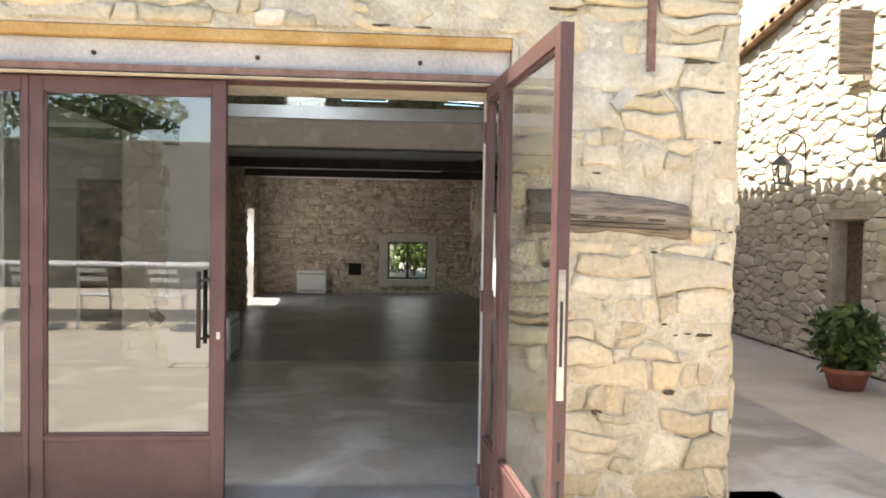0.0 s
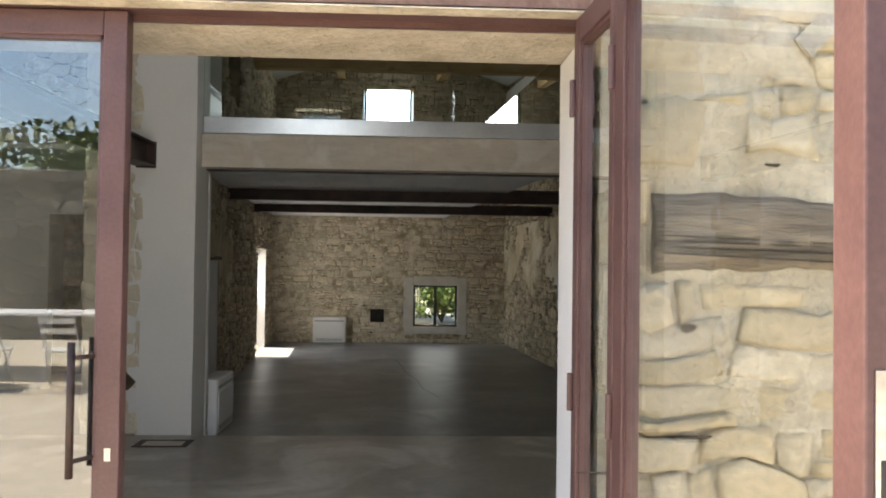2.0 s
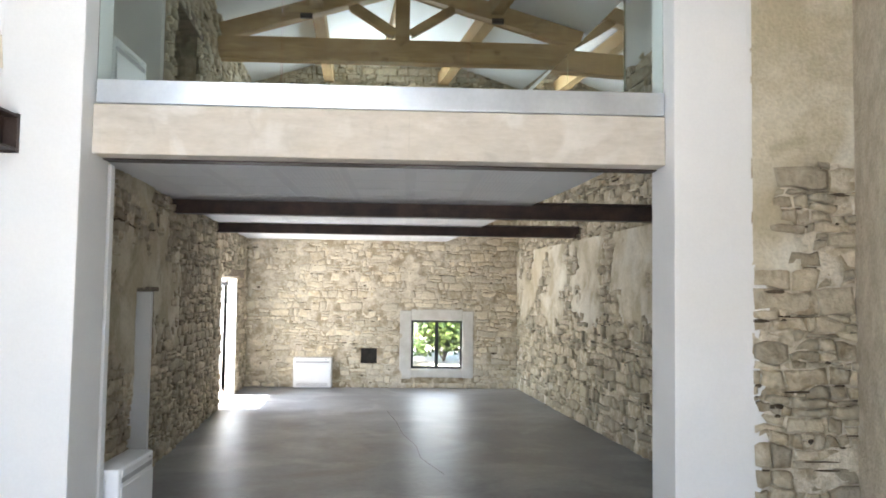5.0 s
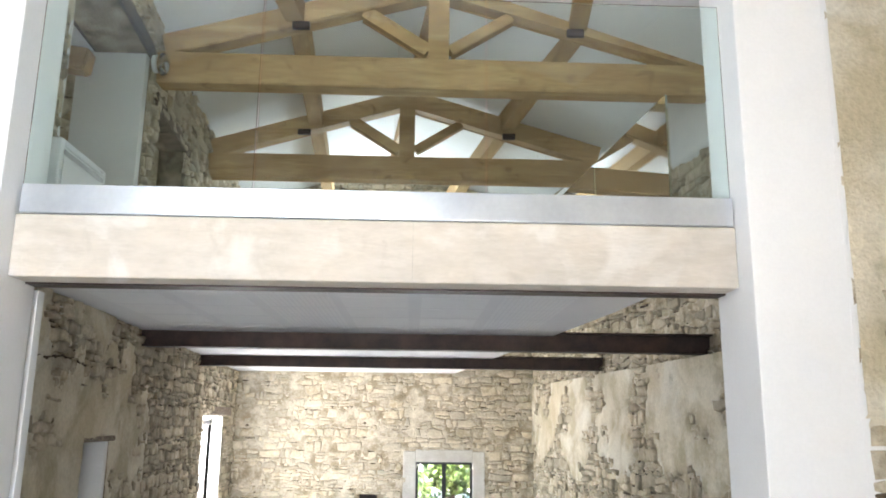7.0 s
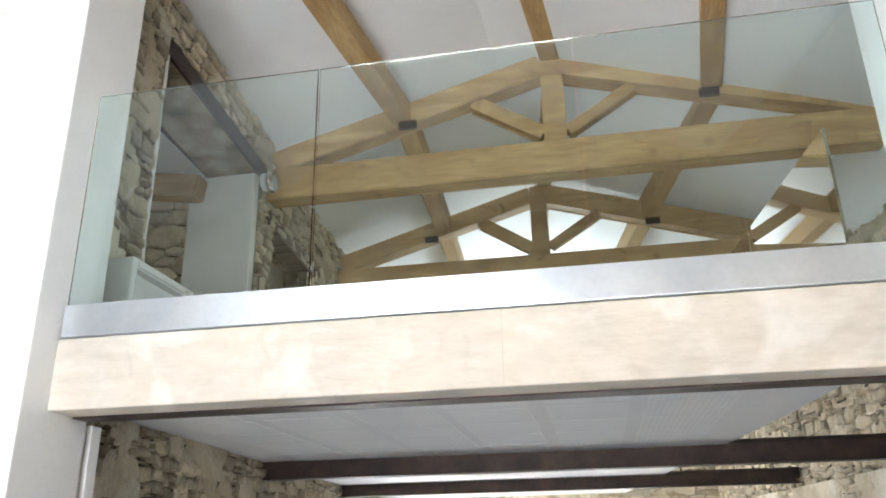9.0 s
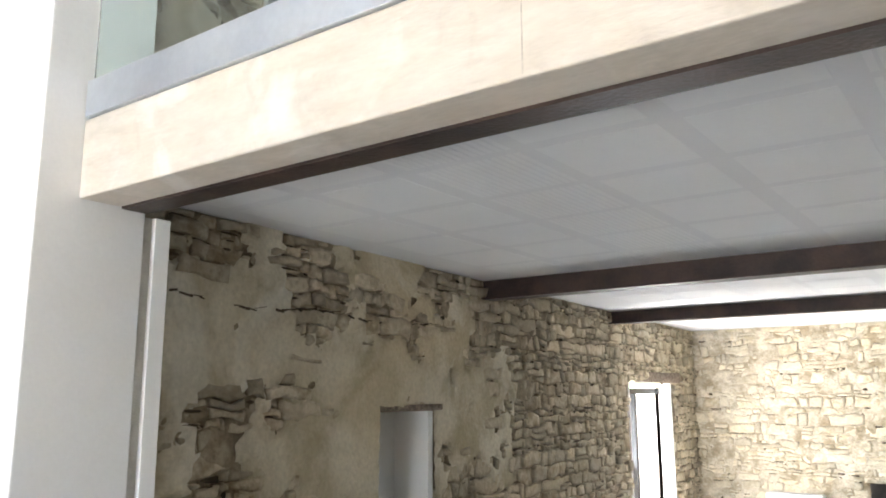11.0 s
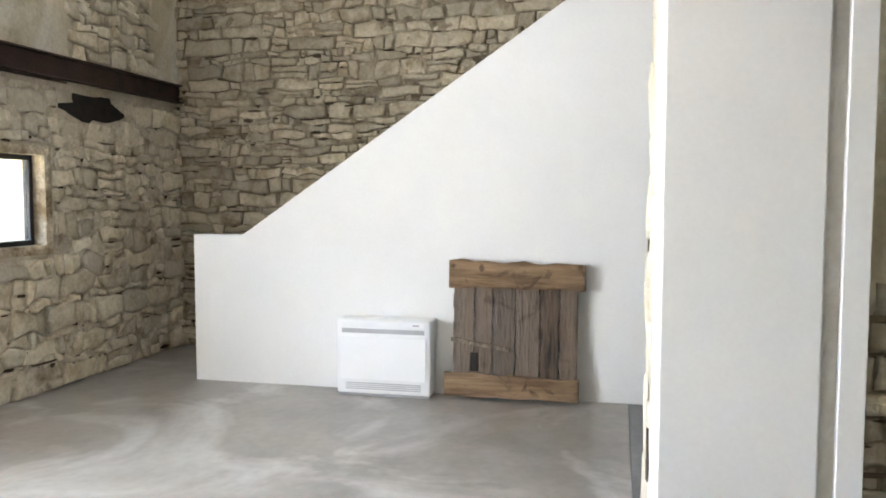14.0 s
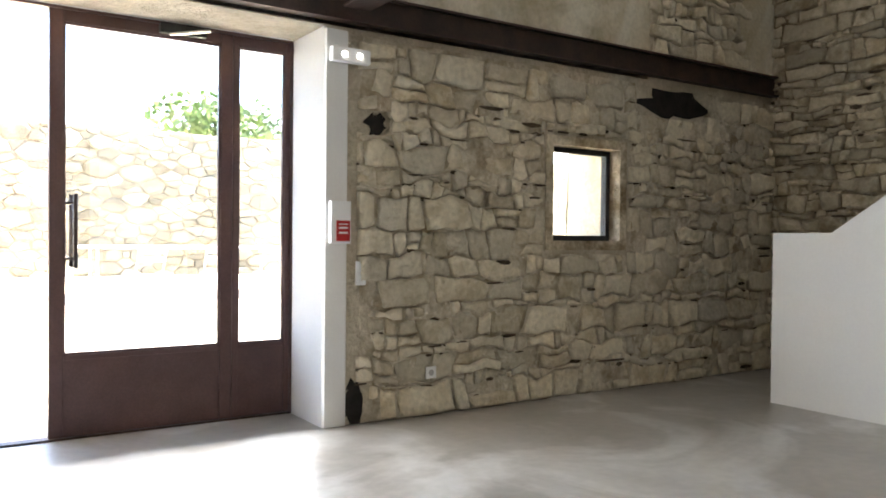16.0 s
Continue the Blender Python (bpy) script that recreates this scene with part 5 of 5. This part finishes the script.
def shrub(x, y, z, r, seed):
    rng = random.Random(seed)
    ob = empty("shrub", "dense green garden shrub outside the window", "shrub", pose(x, y, z), "shrubs outside")
    bm = bmesh.new()
    for k in range(7):
        a = rng.random() * 6.28
        tube(bm, (0, 0, 0), (r * 0.6 * math.cos(a), r * 0.6 * math.sin(a), r * (0.8 + 0.5 * rng.random())), 0.025, 5, 0.006)
    part("stems", bm, M_BARK, ob)
    bm = bmesh.new()
    for k in range(6):
        a = rng.random() * 6.28
        leaves(bm, rng, (r * 0.5 * math.cos(a), r * 0.5 * math.sin(a), r * (0.5 + 0.7 * rng.random())), (r * 0.6, r * 0.6, r * 0.5), 330, 0.14)
    part("foliage", bm, M_LEAF, ob)


for k, (x, y, r) in enumerate(((0.6, 24.5, 0.9), (2.0, 25.2, 1.0), (3.4, 24.4, 0.9), (1.4, 27.0, 1.3), (3.0, 28.0, 1.4), (-0.4, 27.5, 1.3))):
    shrub(x, y, -0.02, r, 40 + k)
# wooded hills all round
rng = random.Random(4)
vs, fs = [], []
N, K = 72, 6
for k in range(K):
    for i in range(N):
        a = 2 * math.pi * i / N
        r = 120 + 60 * k
        hgt = (0, 7, 16, 24, 30, 0)[k] * (1 + 0.45 * noise.noise(Vector((math.cos(a) * 2.2, math.sin(a) * 2.2, k * 0.3)))) + (rng.random() * 2.0 if k else 0)
        vs.append((r * math.cos(a), r * math.sin(a), hgt - 0.5))
for k in range(K - 1):
    for i in range(N):
        j = (i + 1) % N
        fs.append((k * N + i, k * N + j, (k + 1) * N + j, (k + 1) * N + i))
tagged(new("backdrop_hills", raw_mesh("backdrop_hills", vs, fs, M_HILL)), "low wooded hills on the horizon", "hills", "", "structure")

# ---- stonework ----
def mortar(parent, face, u0, v0, u1, v1, holes, material, k, depth=0.030, lift=0.14):
    """Lime mortar, smeared unevenly so that stones show more in some places than in others."""
    skin(parent, "mortar", face, u0, v0, u1, v1, 0.05, holes, lambda u, v: 0.002 + depth * max(-0.3, lift + 0.75 * nz(u, v, 2.6, k) + 0.35 * nz(u, v, 11.0, k + 5)), material)



OUT = (M_STONE_OUT, M_STONE_OUT_J)
PALE = (M_STONE_PALE, M_STONE_PALE_J)
stonework(wall_front, F_FRONT, 11, 0.0, 0.0, F_FRONT.length, 4.4, 0.27, 1.9, [(U(-4.3), 2.42, U(1.68), 2.73), (U(DOOR[0]) - 0.03, -1, U(DOOR[1]) + 0.05, 2.73), (U(1.76), 1.62, U(2.67), 1.89), front_holes[-1], front_holes[-2]], gap=0.005, proud=0.032, mats=OUT, single=290, near=(U(2.2), 1.4), coursed=True, gap_shade=0.16)
mortar(wall_front, F_FRONT, 0.0, 0.0, F_FRONT.length, 3.6, [(U(-4.25), 2.45, U(1.67), 2.74), (U(DOOR[0]) - 0.03, -1, U(DOOR[1]) + 0.03, 2.6), front_holes[-1], front_holes[-2]], M_MORTAR_OUT, 1.0, 0.045, 0.30)
stonework(wall_side, F_SIDE, 12, 0.0, 0.0, 3.0, 4.0, 0.32, 1.5, gap=0.012, proud=0.03, mats=OUT, single=40, near=(0, 1.5))
stonework(pier_stone, Face((-2.11, Y_P + 0.012), (-1.55, Y_P + 0.012), (0, -1)), 13, 0.0, 0.0, 0.55, 6.2, 0.42, 1.7, gap=0.003, proud=0.016, mats=PALE, single=100, coursed=True, gap_shade=0.1)
mortar(pier_stone, Face((-2.10, Y_P + 0.012), (-1.59, Y_P + 0.012), (0, -1)), 0.0, 0.0, 0.51, 6.0, [], M_PALE_MORTAR, 6.0, 0.020, 0.30)
stonework(pier_stone, Face((-2.10, Y_P), (-2.10, 10.5), (-1, 0)), 14, 0.0, 0.0, 0.55, 4.5, 0.36, 1.7, gap=0.003, proud=0.016, mats=PALE, single=60, coursed=True, gap_shade=0.1)
fin = lambda x: x + 5.86
in_holes = [(fin(-1.58), -1, fin(1.75), 2.45), (fin(-3.98), 1.06, fin(-3.11), 1.96), (fin(-1.80), 1.82, fin(-1.64), 1.96), (fin(-1.68), 0, fin(-1.48), 0.25), (fin(-4.9), 2.18, fin(-4.08), 2.42), (fin(-5.86), 2.40, fin(2), 2.67), (fin(-0.85), 3.28, fin(-0.08), 4.15)]
stonework(wall_front, F_FRONT_IN, 15, 0.0, 0.0, F_FRONT_IN.length, 4.4, 0.205, 1.65, in_holes, skip=lambda u, v: v > 2.6 and (u > 1.7 or u < 0.45), mats=(M_STONE_FAR, M_STONE_FAR_J), coursed=True, gap=0.008, proud=0.042, single=290, near=(fin(-2.8), 1.2))
mortar(wall_front, F_FRONT_IN, 0.0, 0.0, F_FRONT_IN.length, 2.42, in_holes[:5], M_MORTAR_FLUSH, 2.0, 0.044, 0.26)
skin(wall_front, "plaster_skin", F_FRONT_IN, 1.66, 2.62, F_FRONT_IN.length, 5.5, 0.1, in_holes[-1:], lambda u, v: 0.02 + 0.012 * nz(u, v, 2), M_OLD_PLASTER, "old cream plaster above the steel beam")
skin(wall_front, "plaster_skin", F_FRONT_IN, 0.0, 2.62, 0.5, 4.5, 0.1, [], lambda u, v: 0.02 + 0.012 * nz(u, v, 2), M_OLD_PLASTER, "old cream plaster in the corner")
stonework(wall_end, F_END, 16, 0.0, 0.0, 6.5, 4.6, 0.23, 2.5, mats=(M_STONE_OLD, M_STONE_OLD_J), coursed=True, gap=0.006, proud=0.034, single=280, near=(2.0, 2.2))
mortar(wall_end, F_END, 0.0, 0.0, 6.5, 4.4, [], M_EARTH, 3.0, 0.036, 0.15)
mortar(wall_far, F_FAR, 0.3, 0.0, F_FAR.length, 3.1, [(UF(0.95), 0.14, UF(2.33), 1.55), far_holes[2]], M_MORTAR_FLUSH, 4.0, 0.042, 0.55)
stonework(wall_far, F_FAR, 17, 0.0, 0.0, F_FAR.length, 6.8, 0.21, 2.1, [(UF(0.88), 0.14, UF(2.40), 1.59), far_holes[1], far_holes[2]], gap=0.008, proud=0.036, mats=(M_STONE_FAR, M_STONE_FAR_J), coursed=True, single=290, near=(2.6, 1.2))


def left_bare(u, v):
    """Where the plaster of the left wall has come off."""
    if nz(u, v, 3.6, 41.0) > 0.50:
        return True
    u, v = u + 0.11 * nz(u, v, 3.4, 21.0), v + 0.11 * nz(u, v, 3.4, 33.0)
    y = u + 10.45
    n = 0.35 * nz(u, v, 2.2, 3.0)
    if y > 13.0 and v < 1.30 + 1.2 * n:
        return True
    if y > 13.55:
        if 13.65 < y < 14.6 and 1.0 + n < v < 2.25 + n:
            return n > 0.17
        return (y - 13.7) * 1.1 + n + (0.5 if v < 1.1 else 0) > 0.0
    if v > 2.40:
        return n > 0.01 or (abs(y - 12.0) < 0.22 and v < 2.75)
    if abs(y - 11.97) < 0.15 and v > 2.22 - n:
        return True
    low = 1.42 - 0.75 * max(0.0, y - 11.9) - 0.2 * max(0.0, 11.0 - y)
    return v < low + n * 1.0 or (abs(y - 11.22 - n * 0.4) < 0.19 and v < 2.02) or n > 0.235


def right_bare(u, v):
    n = 0.5 * nz(u, v, 1.1, 7.0) + 0.18 * nz(u, v, 4.0, 2.0)
    return v < 1.58 + n or n > 0.10


def upper_bare(u, v):
    return v < 2.25 + 0.05 * nz(u, v, 2.0, 5.0)


def patched(parent, face, u0, v0, u1, v1, holes, bare, seed, near, size=0.18, plaster=None):
    """Bare rubble with deep joints where the plaster has gone, a skin of plaster with broken edges elsewhere."""
    stonework(parent, face, seed, u0, v0, u1, v1, size, 2.1, holes, skip=lambda u, v: not any(bare(u + a, v + b) for a, b in ((0, 0), (-0.07, 0), (0.07, 0), (0, -0.05), (0, 0.05))), mats=(M_STONE_OLD, M_STONE_OLD_J), gap=0.007, proud=0.042, single=290, near=near, coursed=True)
    mortar(parent, face, u0, v0, u1, v1, holes, M_EARTH if size < 0.205 else M_MORTAR_FLUSH, seed, 0.036, 0.35)
    skin(parent, "plaster_skin", face, u0, v0, u1, v1, 0.045, holes, lambda u, v: None if bare(u, v) else 0.046 + 0.010 * nz(u, v, 3.0), plaster or M_OLD_PLASTER, "worn lime plaster, partly fallen off", True)


patched(wall_left, F_LEFT, 0.0, 0.0, F_LEFT.length, 2.94, left_holes[:2], left_bare, 18, (1.5, 1.2), 0.19)
upper_holes = [(UL(10.5), 3.0, UL(13.56), 5.79), left_holes[3]]
stonework(wall_left, F_LEFT, 19, UL(11.3), 3.24, F_LEFT.length, 6.15, 0.24, 2.0, upper_holes, proud=0.05, single=0, coursed=True)
mortar(wall_left, F_LEFT, UL(11.3), 3.24, F_LEFT.length, 6.15, upper_holes, M_EARTH, 9.0, 0.034, 0.3)
thing("niche_back", boxes((-2.12, 13.9, 4.1, -2.09, 15.4, 5.12)), M_OLD_PLASTER, "worn plaster at the back of the upper recess", "niche", "structure")
thing("niche_lintel", squared(bmesh.new(), (left_x(13.8) - 0.07, 13.8, 5.13), (left_x(15.45) - 0.07, 15.45, 5.13), 0.22, 0.13, bevel=0.012), M_OLDWOOD, "old grey timber lintel over the upper recess", "beam", "structure")
patched(wall_left, F_LEFT, 0.06, 3.24, UL(11.40), 5.9, [], lambda u, v: nz(u, v, 3.0, 12.0) > 0.12, 26, (0.5, 4.2))
skin(wall_left, "white_reveal_band", F_LEFT, UL(11.40), 3.24, UL(11.45), 5.64, 0.1, [], lambda u, v: 0.03 + 0.006 * nz(u, v, 3), M_WHITE, "white plaster band beside the upper opening")
patched(wall_right, F_RIGHT, 0.0, 0.0, F_RIGHT.length, 2.72, [], right_bare, 20, (5.0, 1.2), 0.22)
patched(wall_upper, F_UPPER, 0.0, 0.0, F_UPPER.length, 3.2, [], upper_bare, 28, (4.0, 1.5), 0.26, M_WHITE)
patched(wall_cross, F_CROSS, 0.0, 0.0, F_CROSS.length, 5.5, [], lambda u, v: v < 2.05 + 0.9 * nz(u, v, 1.2, 9.0), 21, (0.5, 1.4), 0.21)
stonework(wall_lane, F_LANE, 22, 0.5, 0.0, 13.0, 5.4, 0.27, 2.0, [(7.24, -1, 7.98, 1.94), (7.2, 3.5, 7.6, 4.2)], skip=lambda u, v: v > 4.0 and v > 5.5 - (u - 4.0) * 0.188, gap=0.007, proud=0.03, mats=(M_STONE_PALE, M_STONE_PALE_J), single=200, near=(8.5, 1.5))
mortar(wall_lane, F_LANE, 0.5, 0.0, 13.0, 4.0, [(7.24, -1, 7.98, 1.94), (7.2, 3.5, 7.6, 4.2)], M_MORTAR_OUT, 8.0, 0.034, 0.15)
stonework(wall_yard, F_YARD, 23, 4.0, 0.0, 20.0, 2.7, 0.30, 1.7, gap=0.008, proud=0.03, mats=(M_STONE_DARK, M_STONE_DARK_J), single=120, near=(11.0, 1.5))
stonework(wall_side_room, Face((-4.4, 13.5), (-2.2, 13.5), (0, -1)), 27, 0.0, 3.1, 2.15, 5.4, 0.24, 1.8, single=60)
crack = bmesh.new()
rng = random.Random(31)
u = 0.02
while u < 2.9:
    w = 0.02 + 0.06 * rng.random()
    if rng.random() < 0.7:
        dv = 0.03 * (rng.random() - 0.5)
        squared(crack, F_LEFT.at(u, 2.48 + 0.02 * math.sin(u * 5), 0.052), F_LEFT.at(u + w * 1.2, 2.48 + dv + 0.02 * math.sin((u + w) * 5), 0.052), 0.010, 0.003 + 0.010 * rng.random() ** 2)
    u += w
part("crack", crack, M_CRACK_AND_SHADE, wall_left, "dark ragged crack along the old plaster edge")
eave = empty("roof_eave", "clay tile eave along the side of the house", "roof", pose(4.5, 9.0, 5.72), kind="structure")
tile = tube(bmesh.new(), (-0.15, 0, 0.06), (0.22, 0, -0.06), 0.10, 8)
first = part("tile", tile, M_TILE, eave)
first.location = (0, -4.5, 0)
for k in range(1, 46):
    ob = new("tile", first.data)
    ob.parent = eave
    ob.location = (0, -4.5 + k * 0.23, 0)
